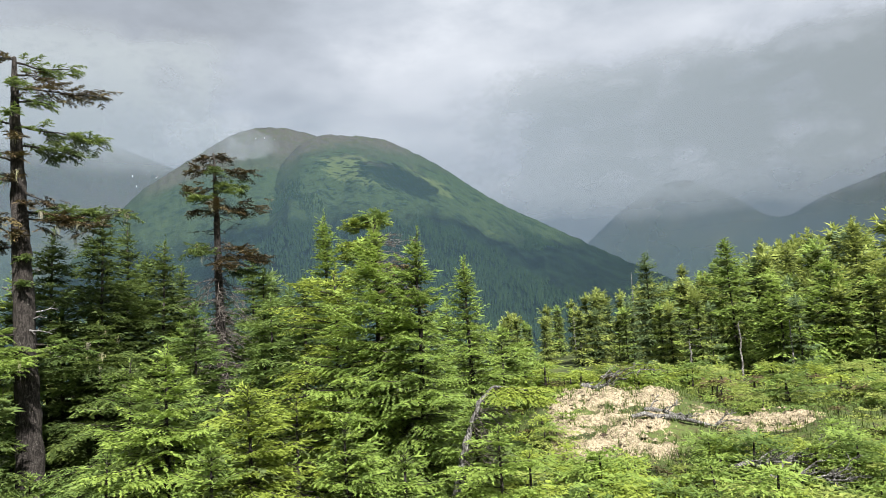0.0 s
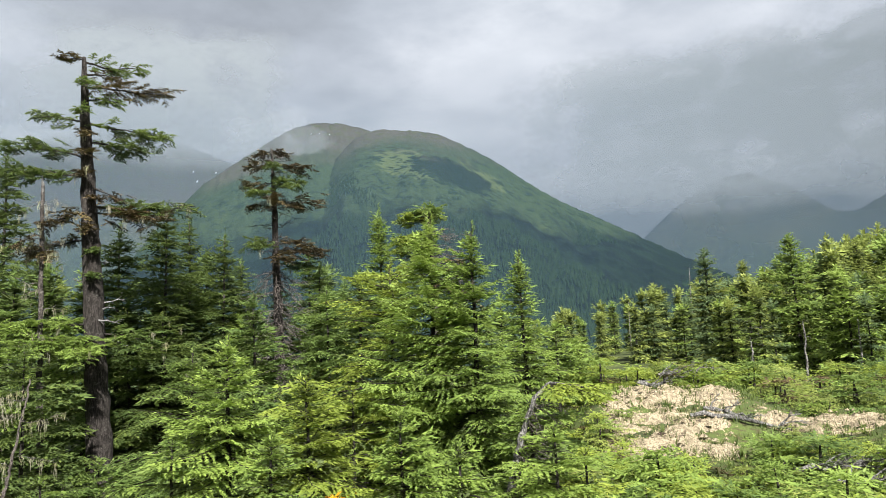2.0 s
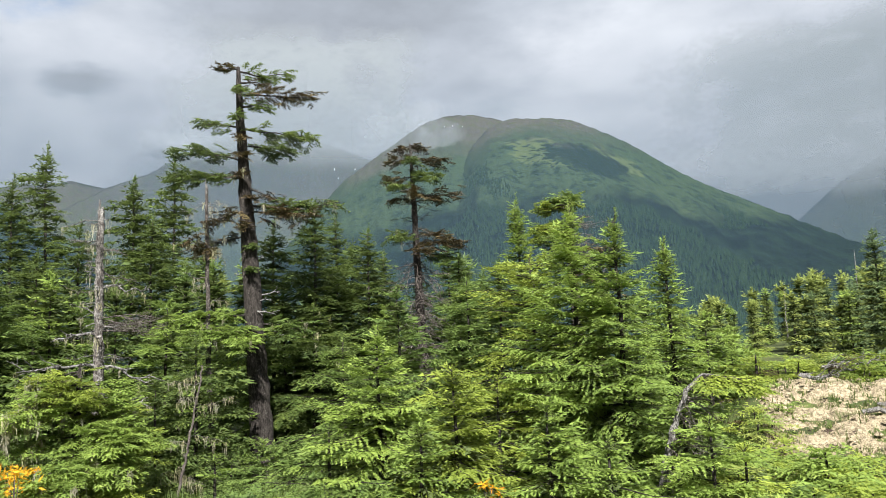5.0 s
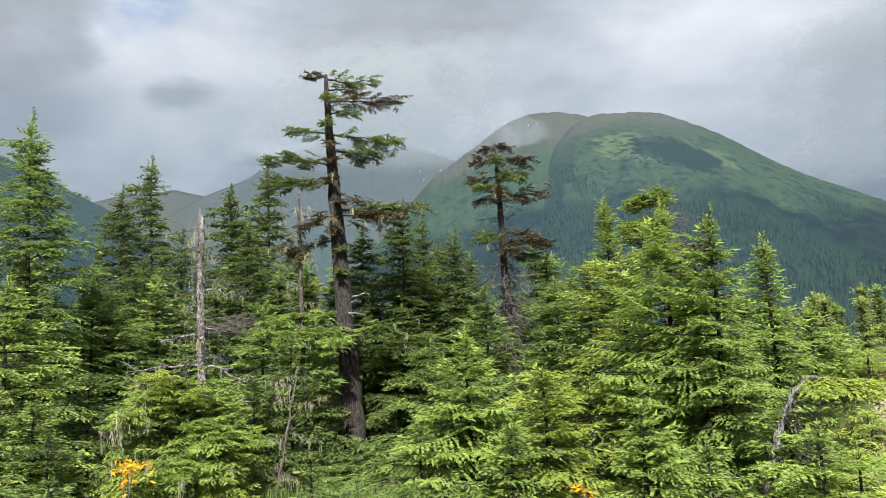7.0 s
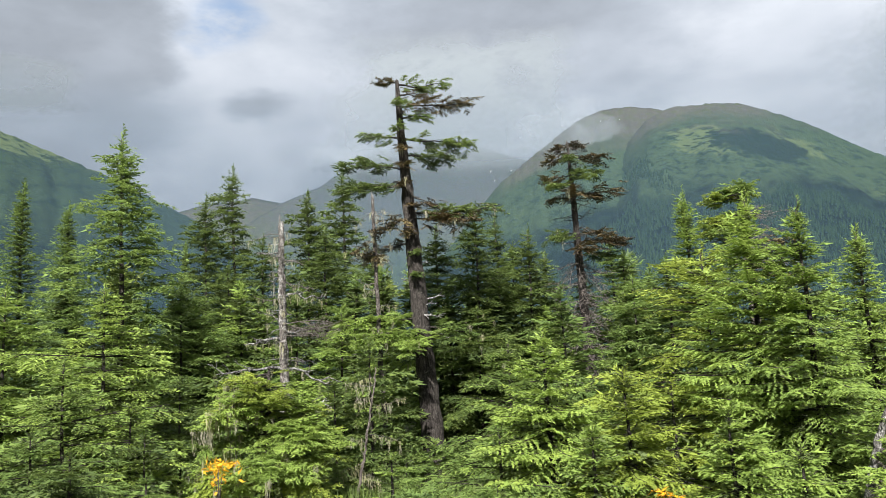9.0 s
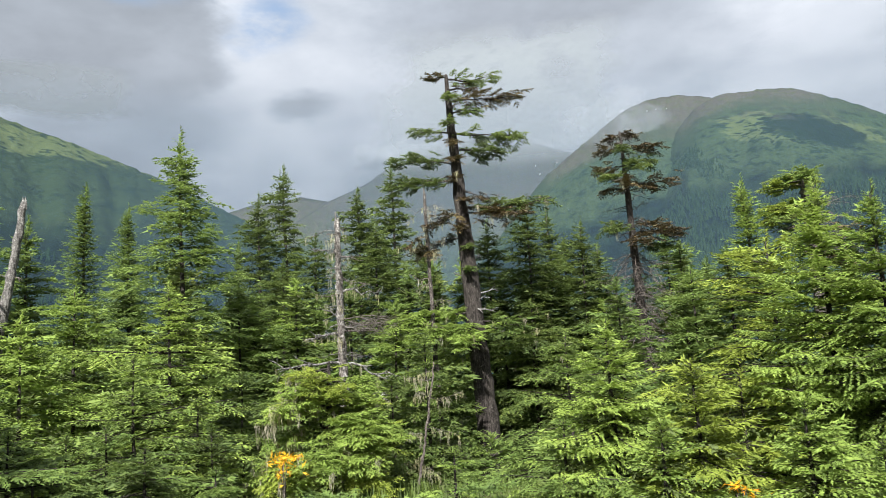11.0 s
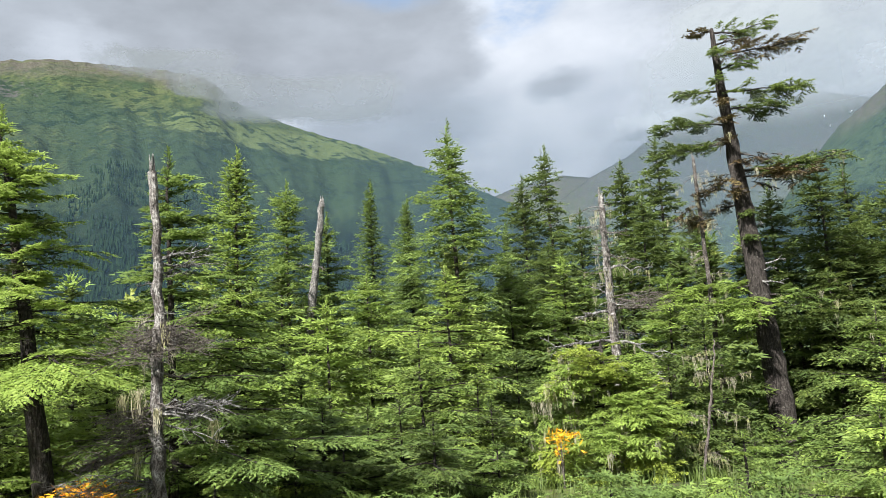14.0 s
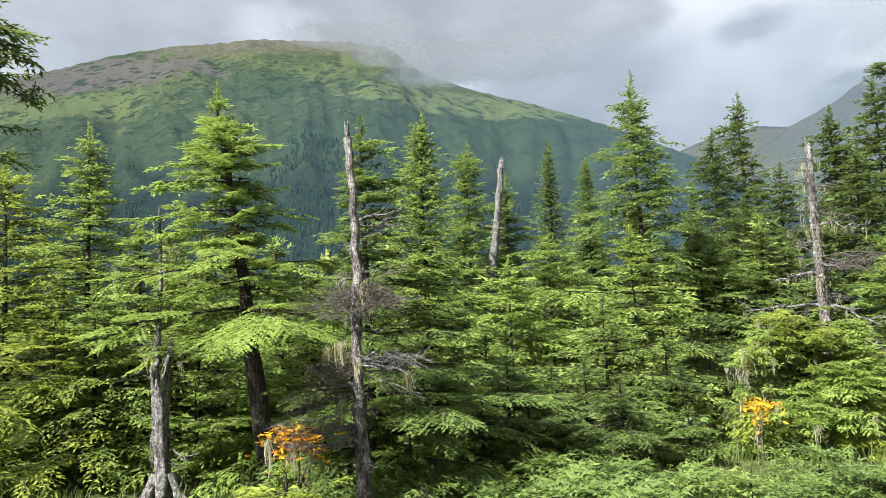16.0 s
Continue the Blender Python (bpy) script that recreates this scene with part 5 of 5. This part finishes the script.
for zz, w, q, l in ((-0.25, 190, 0.17, 0.5), (-0.3, 170, 0.32, 0.32), (-0.62, 5, 0.55, 0.4), (-0.8, 185, 0.2, 0.45), (-0.45, -90, 0.12, 0.3), (-1.3, 180, 0.75, 0.4), (-1.25, 175, 1.0, 0.5)):
    a = side(-44.6, w)
    beard(hung, rng, at_height(ln, zz - zz0) + np.array([math.cos(a) * q, math.sin(a) * q, 0.0]), l, 26, 0.006)
tagged(part("lichen", hung.out(), LICHEN, s2, "pale yellowish hanging beard lichen"), kind="stuff")
# white spar
w1, ln, rng, zz0 = snag(-35.2, 24.0, 11.4, 1.5, 0.2, "bleached white dead spar without bark", 73, 4, (1.5, 4.0), DEADWOOD, lich=0.0)
# thin dead stem beside the tall hemlock
w2, ln, rng, zz0 = snag(-2.1, 19.5, 12.6, -0.15, 0.085, "thin grey dead stem hung with lichen", 74, 14, (0.5, 4.2), BARK_GREY, lich=0.6)
for k in range(6):
    pad(w2, ln, rng, rng.uniform(2.75, 3.05) - zz0, rng.uniform(0, 6.28), rng.uniform(0.4, 0.6), -0.1, BROWN, 0.09, 1, 0.4, 0.42, -0.3, 0.7, 0.012)
# thin crooked dead stem near the left end
w3, ln, rng, zz0 = snag(-59.9, 11.5, 7.6, 0.35, 0.05, "thin crooked grey dead stem", 75, 26, (-0.8, 1.5), FLAKY, lich=0.2)
# leaning pale stem hung with lichen
w4, ln, rng, zz0 = snag(-4.6, 14.0, -1.0, 0.5, 0.03, "thin leaning stem draped with pale lichen", 76, 9, (-2.6, -0.4), TWIG, top_jag=False, lich=0.95)
for k, (az, d, e) in enumerate(((50.1, 24, -1.0), (53.6, 24, 0.1), (46.0, 52, 4.9), (41.3, 52, 2.6), (57.0, 26, 0.2))):
    snag(az, d, e, 0.1, 0.04, "small bleached dead stem among green trees", 77 + k, 6, (-0.6, 0.4), DEADWOOD, lich=0.0, twig_len=(0.15, 0.4))

# broken stump
rng = np.random.default_rng(80)
A, D = -59.2, 10.8
x, y = polar(A, D)
z0 = ground_z(x, y) - 0.15
stump = tree_empty("broken_stump", x, y, z0, "silver-grey weathered stump with a split jagged top and roots", "stump")
top = -0.35 - z0
turn = side(A, 0)
ns, rows = 26, 18
flute = rng.normal(0, 0.06, ns)
sv = []
for shell in (1.0, 0.62):
    for i in range(rows + 1):
        t = i / rows
        for j in range(ns):
            a = 2 * math.pi * j / ns
            d1, d2 = abs((a - turn + math.pi) % (2 * math.pi) - math.pi), abs((a - turn + 0.35) % (2 * math.pi) - math.pi)
            peak = top * (0.80 + 0.20 * smooth(1.35, 0.75, d1) + 0.12 * smooth(1.2, 0.5, d2)) + 1.3 * flute[j]
            zz = peak * t
            r = (0.25 - 0.135 * smooth(0.0, 0.6, zz) + 0.05 * smooth(0.8, top, zz)) * (1 + 1.6 * flute[j] * (1 - 0.4 * t)) * (1 + 0.05 * noise.noise((6 * a, 5 * zz, 1.0)))
            r *= 0.8 * shell if t < 0.999 else 0.5 * (shell + 0.9)
            sv.append((0.10 * (1 - t) ** 2 - 0.05 * math.sin(3.1 * t) + r * math.cos(a) + 0.03 * t * math.cos(turn), r * math.sin(a), zz))
sf = []
for k in range(2):
    for i in range(rows):
        for j in range(ns):
            q, s = k * (rows + 1) * ns + i * ns + j, k * (rows + 1) * ns + i * ns + (j + 1) % ns
            sf += [(q, s, q + ns), (s, s + ns, q + ns)] if k == 0 else [(q, q + ns, s), (s, q + ns, s + ns)]
for j in range(ns):
    q, s = rows * ns + j, rows * ns + (j + 1) % ns
    o = (rows + 1) * ns
    sf += [(q, s, q + o), (s, s + o, q + o)]
part("trunk", (sv, sf), SILVER, stump, smooth=True)
ln = np.array([(0.05, 0, 0), (0.04, 0, 0.8), (0.02, 0, top)])
for w, q, thick in ((195, 0.6, 0.06), (-40, 0.55, 0.06), (-100, 0.4, 0.06), (100, 0.5, 0.06), (160, 0.4, 0.05)):
    a = side(A, w)
    c, s = math.cos(a), math.sin(a)
    part("root", tube(np.array([(0.06 + 0.08 * c, 0.08 * s, 0.55), (0.05 + 0.22 * c, 0.22 * s, 0.28), (0.05 + 0.5 * q / 0.5 * c * 0.8, 0.4 * q / 0.5 * s, 0.16), (0.05 + q * 1.3 * c, q * 1.3 * s, 0.08)]), [0.09, 0.075, thick * 0.7, 0.012], 7, 0.1, rng), SILVER, stump)
for zz, w, q in ((0.95, 0, 0.5), (0.7, -10, 0.3), (0.5, 5, 0.35), (1.1, 20, 0.25)):
    stub(stump, rng, ln, zz, side(A, w), q, -0.25, 0.022, 3)

# bent dead trunk beside the twin spruces
rng = np.random.default_rng(81)
A, D = 36.6, 9.4
x, y = polar(A, D)
z0 = ground_z(x, y) - 0.1
bent = tree_empty("bent_snag", x, y, z0, "bent pale dead trunk with one living yellow-green bough", "dead tree", "dead trees")
c, s = math.cos(side(A, 0)), math.sin(side(A, 0))
pts = [(-0.75, 0.0), (-0.62, 0.7), (-0.5, 1.15), (-0.39, 1.43), (-0.25, 1.72), (-0.08, 1.88), (0.5, 1.8)]
ln = bole(bent, rng, [(q * c, q * s, h) for q, h in pts], [0.05, 0.045, 0.04, 0.036, 0.03, 0.024, 0.01], DEADWOOD, 9)
for q, h, w, ll in 3 * ((-0.08, 1.87, 5, 0.7), (0.1, 1.86, -25, 0.6), (0.1, 1.86, 25, 0.6), (0.3, 1.82, 0, 0.5), (-0.1, 1.87, -60, 0.4), (0.2, 1.84, -10, 0.5)):
    fol, wood = Heap(), Heap()
    limb(fol, wood, rng, np.array([q * c, q * s, h]), side(A, w + rng.uniform(-25, 25)), ll * rng.uniform(0.7, 1.2), rng.uniform(-0.15, 0.25), 0.062, 4, 0.5, -0.3, 0.012)
    b = part("bough", wood.out(), BARK, bent)
    part("foliage", fol.out(), YELLOW, b)
for k in range(30):
    fr = int(rng.integers(5, 30))
    h = Heap()
    dead_twigs(h, rng, ln[fr], side(A, rng.uniform(-60, 60)), rng.uniform(0.3, 0.7), rng.uniform(-0.5, 0.2), 0.01, 7, 0.2)
    part("dead_branch", h.out(), TWIG, bent)

# overhanging boughs of a near hemlock at the end of the walk
rng = np.random.default_rng(82)
A, D = -80.0, 6.6
x, y = polar(A, D)
z0 = ground_z(x, y) - 0.2
near = tree_empty("near_hemlock", x, y, z0, "near hemlock with long dark flat boughs")
ln = bole(near, rng, [(0, 0, 0), (0, 0, 2.0), (0, 0, 4.0), (0.02, 0, 5.4)], [0.2, 0.17, 0.12, 0.04], BARK, 10)
for zz, w, q in ((2.6, 5, 1.3), (2.42, 0, 1.35), (2.2, -8, 1.3), (1.5, 0, 1.15), (1.25, 10, 1.15), (-0.4, -5, 1.3), (-0.9, 0, 1.4)):
    pad(near, ln, rng, zz - z0, side(A, w), q, 0.0, GLOOM if zz > 1 else YELLOW, 0.07, 1, 0.2, 0.36, -0.04, 0.0, 0.02)

# ---------------------------------------------------------------- the bare mound
rng = np.random.default_rng(90)


def bare(az, r):
    """How bare the mound is there, 0 to 1."""
    m = smooth(38.6, 40.4, az) * smooth(50.4, 48.0, az) * smooth(12.5, 13.2, r) * smooth(17.2, 16.4, r)
    k = smooth(49.0, 50.5, az) * smooth(60.0, 56.5, az) * smooth(14.4, 14.9, r) * smooth(16.0, 15.4, r)
    x, y = polar(az, r)
    return max(m, k) - 0.65 * max(0.0, noise.fractal((x * 0.9, y * 0.9, 5.0), 0.8, 2.1, 4) + 0.1)


azs, rs = np.linspace(36.5, 61, 150), np.linspace(11.8, 18.0, 90)
mv = []
for a in azs:
    for r in rs:
        x, y = polar(a, r)
        b = bare(a, r)
        mv.append((x, y, ground_z(x, y) - 0.07 + 0.11 * smooth(0.0, 0.9, b) + 0.12 * max(0.0, b) * noise.fractal((x * 2.2, y * 2.2, 2.0), 0.7, 2.1, 6)))
k = len(rs)
mf = []
for i in range(len(azs) - 1):
    for j in range(k - 1):
        a = i * k + j
        mf += [(a, a + k, a + 1), (a + 1, a + k, a + k + 1)]
mound = new("mound", mesh_of("mound", mv, mf, SOIL))
tagged(mound, "bare pale tan soil mound with dry grass", "mound", kind="structure")
heap = Heap()
for _ in range(900):
    a, r = rng.uniform(37.5, 59), rng.uniform(12.8, 17.4)
    if bare(a, r) < 0.35:
        continue
    x, y = polar(a, r)
    s = rng.uniform(0.012, 0.05) * rng.uniform(0.6, 1.3)
    v = np.array([(1, 0, 0), (-0.3, 1, 0.1), (-0.9, -0.4, 0), (0.1, -1, 0), (0.1, 0.1, 0.9), (0.4, 0.6, 0.4), (-0.5, 0.2, 0.6)]) * s * rng.uniform(0.6, 1.3, (7, 1)) + (x, y, ground_z(x, y) + 0.06)
    heap.add(v, [(0, 5, 4), (5, 1, 4), (1, 6, 4), (6, 2, 4), (2, 3, 4), (3, 0, 4), (0, 1, 5), (1, 2, 6)])
stones = new("stones", mesh_of("stones", *heap.out(), SOIL))
tagged(stones, "scattered pale stones and clods on the bare mound", "stones", kind="stuff")


def blades(name, label, count, where, height, mat, seed):
    rng = np.random.default_rng(seed)
    h = Heap()
    made = 0
    while made < count:
        a, r = where(rng)
        if a is None:
            continue
        x, y = polar(a, r)
        z = ground_z(x, y)
        for _ in range(7):
            o = np.array([x, y, z]) + rng.normal(0, 0.05, 3) * (1, 1, 0)
            t = rng.uniform(0, 6.28)
            l = height * rng.uniform(0.5, 1.2)
            d = np.array([math.cos(t) * 0.5 * l, math.sin(t) * 0.5 * l, l])
            w = np.array([-math.sin(t), math.cos(t), 0]) * 0.009
            h.add(np.array([o - w, o + w, o + d]), [(0, 1, 2)])
        made += 1
    tagged(new(name, mesh_of(name, *h.out(), mat)), label, "grass", kind="stuff")


def on_mound(rng):
    a, r = rng.uniform(37, 60), rng.uniform(12.6, 17.8)
    return (a, r) if 0.3 < bare(a, r) else (None, None)


m, n = material("dry_grass")
g = n.add("ShaderNodeNewGeometry")
c = n.mix(g.outputs["Random Per Island"], (0.25, 0.21, 0.12), (0.40, 0.34, 0.21))
n.add("ShaderNodeOutputMaterial", {0: surface(n, c, 0.9, spec=0.1)})
DRY = m
blades("dry_grass", "short dry straw-coloured grass on the mound", 900, on_mound, 0.035, DRY, 91)
blades("undergrowth_plants", "leafy green undergrowth between the trees", 2600, lambda rng: (rng.uniform(-74, 34), rng.uniform(6.5, 18)), 0.32, LEAFY, 93)
blades("heath_plants", "low green and reddish heath plants round the mound", 2600, lambda rng: (rng.uniform(34, 66), rng.uniform(7, 24)), 0.16, LEAFY, 92)


def log(az, r, way, length, radius, label, seed, lift=0.05, twigs=4):
    rng = np.random.default_rng(seed)
    x, y = polar(az, r)
    z = ground_z(x, y) + lift
    root = tree_empty("fallen_log", x, y, z, label, "log", "fallen logs")
    a = side(az, way)
    t = np.linspace(-0.5, 0.5, 9)
    pts = np.stack([t * length * math.cos(a), t * length * math.sin(a), np.array([ground_z(x + q * length * math.cos(a), y + q * length * math.sin(a)) for q in t]) - z + lift + 0.5 * radius], -1)
    pts[1:-1] += rng.normal(0, 0.03, (7, 3))
    part("trunk", tube(pts, radius * np.array([0.7, 1, 1.05, 1, 0.9, 0.8, 0.65, 0.5, 0.25]), 9, 0.1, rng), DEADWOOD, root, smooth=True)
    for k in range(twigs):
        h = Heap()
        dead_twigs(h, rng, pts[rng.integers(1, 8)], a + rng.uniform(-1, 1), rng.uniform(0.25, 0.6), rng.uniform(0.0, 0.8), 0.018, 5, 0.1)
        part("dead_branch", h.out(), DEADWOOD, root)


log(49.2, 14.6, 8, 1.7, 0.05, "bleached driftwood log lying on the mound", 93)
log(48.3, 14.9, -12, 0.8, 0.045, "short dark weathered log piece", 94)
log(43.0, 16.9, 3, 0.55, 0.06, "grey tangled root piece on the mound edge", 95, 0.08, 8)
log(55.4, 12.0, 15, 1.2, 0.035, "grey dead branches among low shrubs", 96, 0.25, 12)
log(57.5, 11.3, -10, 0.9, 0.03, "grey dead branches among low shrubs", 97, 0.25, 12)
log(45.0, 17.6, 20, 0.9, 0.035, "grey dead branches among low shrubs", 98, 0.3, 14)

# ---------------------------------------------------------------- dwarf conifers and shrubs
rng = np.random.default_rng(95)
kinds = []
for k, (h, r, mt, lb) in enumerate(((0.85, 0.75, SPRUCE, "bushy bright green dwarf spruce on the slope"), (0.8, 0.7, YELLOW, "low spreading yellow-green dwarf hemlock"), (0.55, 0.95, SPRUCE, "flat spreading green dwarf hemlock"), (0.6, 0.85, YELLOW, "flat spreading yellow-green dwarf hemlock"), (1.2, 0.7, SPRUCE, "young green spruce with a short leader"), (0.5, 0.6, BROWN, "low rusty heath shrub among conifers"), (0.7, 0.9, HEMLOCK, "low mid-green dwarf hemlock"), (0.6, 0.9, OLIVE, "flat spreading olive green dwarf hemlock"))):
    kinds.append(build_conifer(0, 0, -60, h, r, lb, mt, "shrub" if h < 0.9 else "spruce", 0.088, 2, 0.02, 0.05, 300 + k, group="dwarf conifers", dead=0.02))


def put(k, az, d, scale=1.0, sink=0.1):
    x, y = polar(az, d)
    s = scale * rng.uniform(0.85, 1.2)
    c = copy_thing(kinds[k], pose(x, y, ground_z(x, y) - sink, rng.uniform(-7, 7), rng.uniform(-7, 7), rng.uniform(0, 360)))
    c.scale = (s * rng.uniform(0.9, 1.1), s * rng.uniform(0.9, 1.1), s)


for _ in range(70):      # before the mound
    a, d = rng.uniform(35.5, 66), rng.uniform(7.2, 12.6)
    put(int(rng.choice([0, 6, 2, 3, 2, 7])), a, d, 0.9)
for _ in range(40):      # along the mound's top
    put(int(rng.choice([2, 3, 7, 6, 5])), rng.uniform(38, 51), rng.uniform(17.3, 21), 1.05)
for _ in range(64):      # sprawling mats beyond the bare strip
    put(int(rng.choice([7, 7, 2, 3, 6, 5])), rng.uniform(50, 68), rng.uniform(16.6, 25), 1.1)
for _ in range(12):
    put(int(rng.choice([0, 2, 3])), rng.uniform(51, 64), rng.uniform(12.5, 14.2), 0.8)
for _ in range(14):      # round the mound's foot
    put(int(rng.choice([2, 3, 6, 7])), rng.uniform(36, 41), rng.uniform(12.3, 14.6), 0.7)
for _ in range(20):
    put(int(rng.choice([2, 7, 6, 5, 7])), rng.uniform(38, 51), rng.uniform(11.4, 12.5), 0.55)
made = 0
while made < 52:         # low mats round the bare patch
    a, d = rng.uniform(36, 64), rng.uniform(12.0, 17.6)
    if bare(a, d) < 0.12:
        put(int(rng.choice([2, 3, 6, 7, 5, 7])), a, d, 0.55)
        made += 1
for _ in range(16):
    put(int(rng.choice([0, 1, 4])), rng.uniform(33, 40), rng.uniform(16, 24), 1.3)
for _ in range(34):      # under the near trees
    a = rng.uniform(-70, 30)
    put(6, a, rng.uniform(8.0, 14.0) if not -19 < a < -2 else rng.uniform(7.8, 10.0), 0.8)
for _ in range(28):
    a = rng.uniform(-70, 30)
    if not (-19 < a < 4 or 12.0 < a < 16.5):
        put(int(rng.choice([0, 4, 4])), a, rng.uniform(12.5, 19), 1.3, 0.2)
for _ in range(22):
    put(6, rng.uniform(-48, -4), rng.uniform(7.6, 9.6), 0.9, 0.2)
for k in kinds:
    for c in (*k.children_recursive, k):
        bpy.data.objects.remove(c)

# ---------------------------------------------------------------- forest beyond
far_kinds = [build_conifer(0, 0, -60, h, r, lb, mt, "spruce", 0.44, 2, 0.04, 0.06, 330 + k, group="far forest trees") for k, (h, r, mt, lb) in enumerate(((6.0, 1.25, OLIVE, "dull green far spruce in the forest edge"), (7.0, 1.3, SPRUCE, "slender green far spruce"), (5.0, 1.25, OLIVE, "olive green far spruce in the forest edge"), (6.5, 1.4, BLUISH, "bluish green far spruce in the forest edge")))]
rng = np.random.default_rng(96)


def far_tree(az, d, el):
    k = far_kinds[int(rng.integers(0, 4))]
    x, y = polar(az, d)
    z = ground_z(x, y) - 0.2
    s = max(0.35, (d * math.tan(radians(el)) - z) / k["tall"])
    c = copy_thing(k, pose(x, y, z, 0, 0, rng.uniform(0, 360)))
    c.scale = (s * rng.uniform(0.85, 1.2), s * rng.uniform(0.85, 1.2), s)


for k, h in zip(far_kinds, (6.0, 7.0, 5.0, 6.5)):
    k["tall"] = h
edge = table([(30, 1.6), (35.5, 1.9), (40, 2.6), (43.6, 3.4), (49.9, 3.9), (53, 5.0), (55.9, 5.4), (61.7, 6.2), (75, 7.0)])
for _ in range(170):
    a = rng.uniform(33, 70)
    far_tree(a, rng.uniform(34, 60), edge(a) * rng.uniform(0.55, 1.05))
for _ in range(44):
    a = rng.uniform(44, 70)
    far_tree(a, rng.uniform(26, 32), edge(a) * rng.uniform(0.3, 0.75))
for _ in range(20):
    a = rng.uniform(-72, 32)
    far_tree(a, rng.uniform(34, 60), rng.uniform(3.0, 7.0))
for k in far_kinds:
    for c in (*k.children_recursive, k):
        bpy.data.objects.remove(c)

# ---------------------------------------------------------------- thicket of hemlocks between the named trees
mid_kinds = [build_conifer(0, 0, -60, 7.0, r, lb, mt, "hemlock", 0.23, 2, 0.05, 0.1, 350 + k, group="forest trees", beards=0.012, blunt=bl) for k, (r, mt, lb, bl) in enumerate(((1.5, HEMLOCK, "dark green hemlock in the thicket with layered boughs", 0.0), (1.7, HEMLOCK, "shaded hemlock in the thicket hung with lichen", 0.2), (1.6, SPRUCE, "fresh green hemlock in the thicket", 0.0), (1.4, HEMLOCK, "slim dark green hemlock in the thicket", 0.0)))]
rng = np.random.default_rng(97)
wall = table([(-75, 6.5), (-60, 6.0), (-48, 6.0), (-40, 7.0), (-30, 7.5), (-20, 7.0), (-12, 7.5), (-4, 7.0), (4, 6.0), (10, 5.0), (18, 4.0), (22, 3.5)])
for a0 in np.arange(-73, 21, 2.3):
    a = a0 + rng.uniform(-0.8, 0.8)
    d = rng.uniform(21.6, 28)
    x, y = polar(a, d)
    z = ground_z(x, y) - 0.2
    h = d * math.tan(radians(wall(a) * rng.uniform(0.45, 1.1))) - z
    c = copy_thing(mid_kinds[int(rng.integers(0, 4))], pose(x, y, z, rng.uniform(-2, 2), rng.uniform(-2, 2), rng.uniform(0, 360)))
    s = h / 7.0
    c.scale = (max(0.8, s) * rng.uniform(0.9, 1.2), max(0.8, s) * rng.uniform(0.9, 1.2), s)
for k in mid_kinds:
    for c in (*k.children_recursive, k):
        bpy.data.objects.remove(c)

# ---------------------------------------------------------------- mountain ash in autumn colours


def ash(az, d, el, radius, label, seed, count=160):
    rng = np.random.default_rng(seed)
    x, y = polar(az, d)
    z = ground_z(x, y)
    top = d * math.tan(radians(el)) - z
    root = tree_empty("mountain_ash", x, y, z, label, "shrub", "autumn shrubs")
    h = Heap()
    for k in range(5):
        e = np.array([rng.normal(0, radius * 0.5), rng.normal(0, radius * 0.5), top * rng.uniform(0.85, 1.0)])
        h.add(*tube(np.array([(0, 0, 0), e * (0.3, 0.3, 0.5), e]), [0.012, 0.009, 0.004], 5))
    tagged(part("stem_cluster", h.out(), TWIG, root), kind="stuff")
    h = Heap()
    base = np.stack([rng.normal(0, radius * 0.55, count), rng.normal(0, radius * 0.55, count), top - np.abs(rng.normal(0, 0.2, count))], -1)
    w = rng.normal(0, 1, (count, 3)) * (1, 1, 0.4)
    w /= np.linalg.norm(w, axis=1, keepdims=True)
    u = np.tile((0.0, 0.0, 1.0), (count, 1)) + rng.normal(0, 0.3, (count, 3))
    u /= np.linalg.norm(u, axis=1, keepdims=True)
    h.add(*spikes(rng, base, w, u, 0.075, 5))
    part("leaves", h.out(), AUTUMN, root, "orange and yellow autumn leaves")


ash(-49.3, 9.2, -7.8, 0.36, "mountain ash shrub with orange and yellow leaves", 401, 260)
ash(-14.6, 12.7, -7.2, 0.22, "small mountain ash with bright orange leaves", 402, 110)
ash(19.8, 8.5, -11.0, 0.15, "small sprig of orange mountain ash leaves", 403, 40)
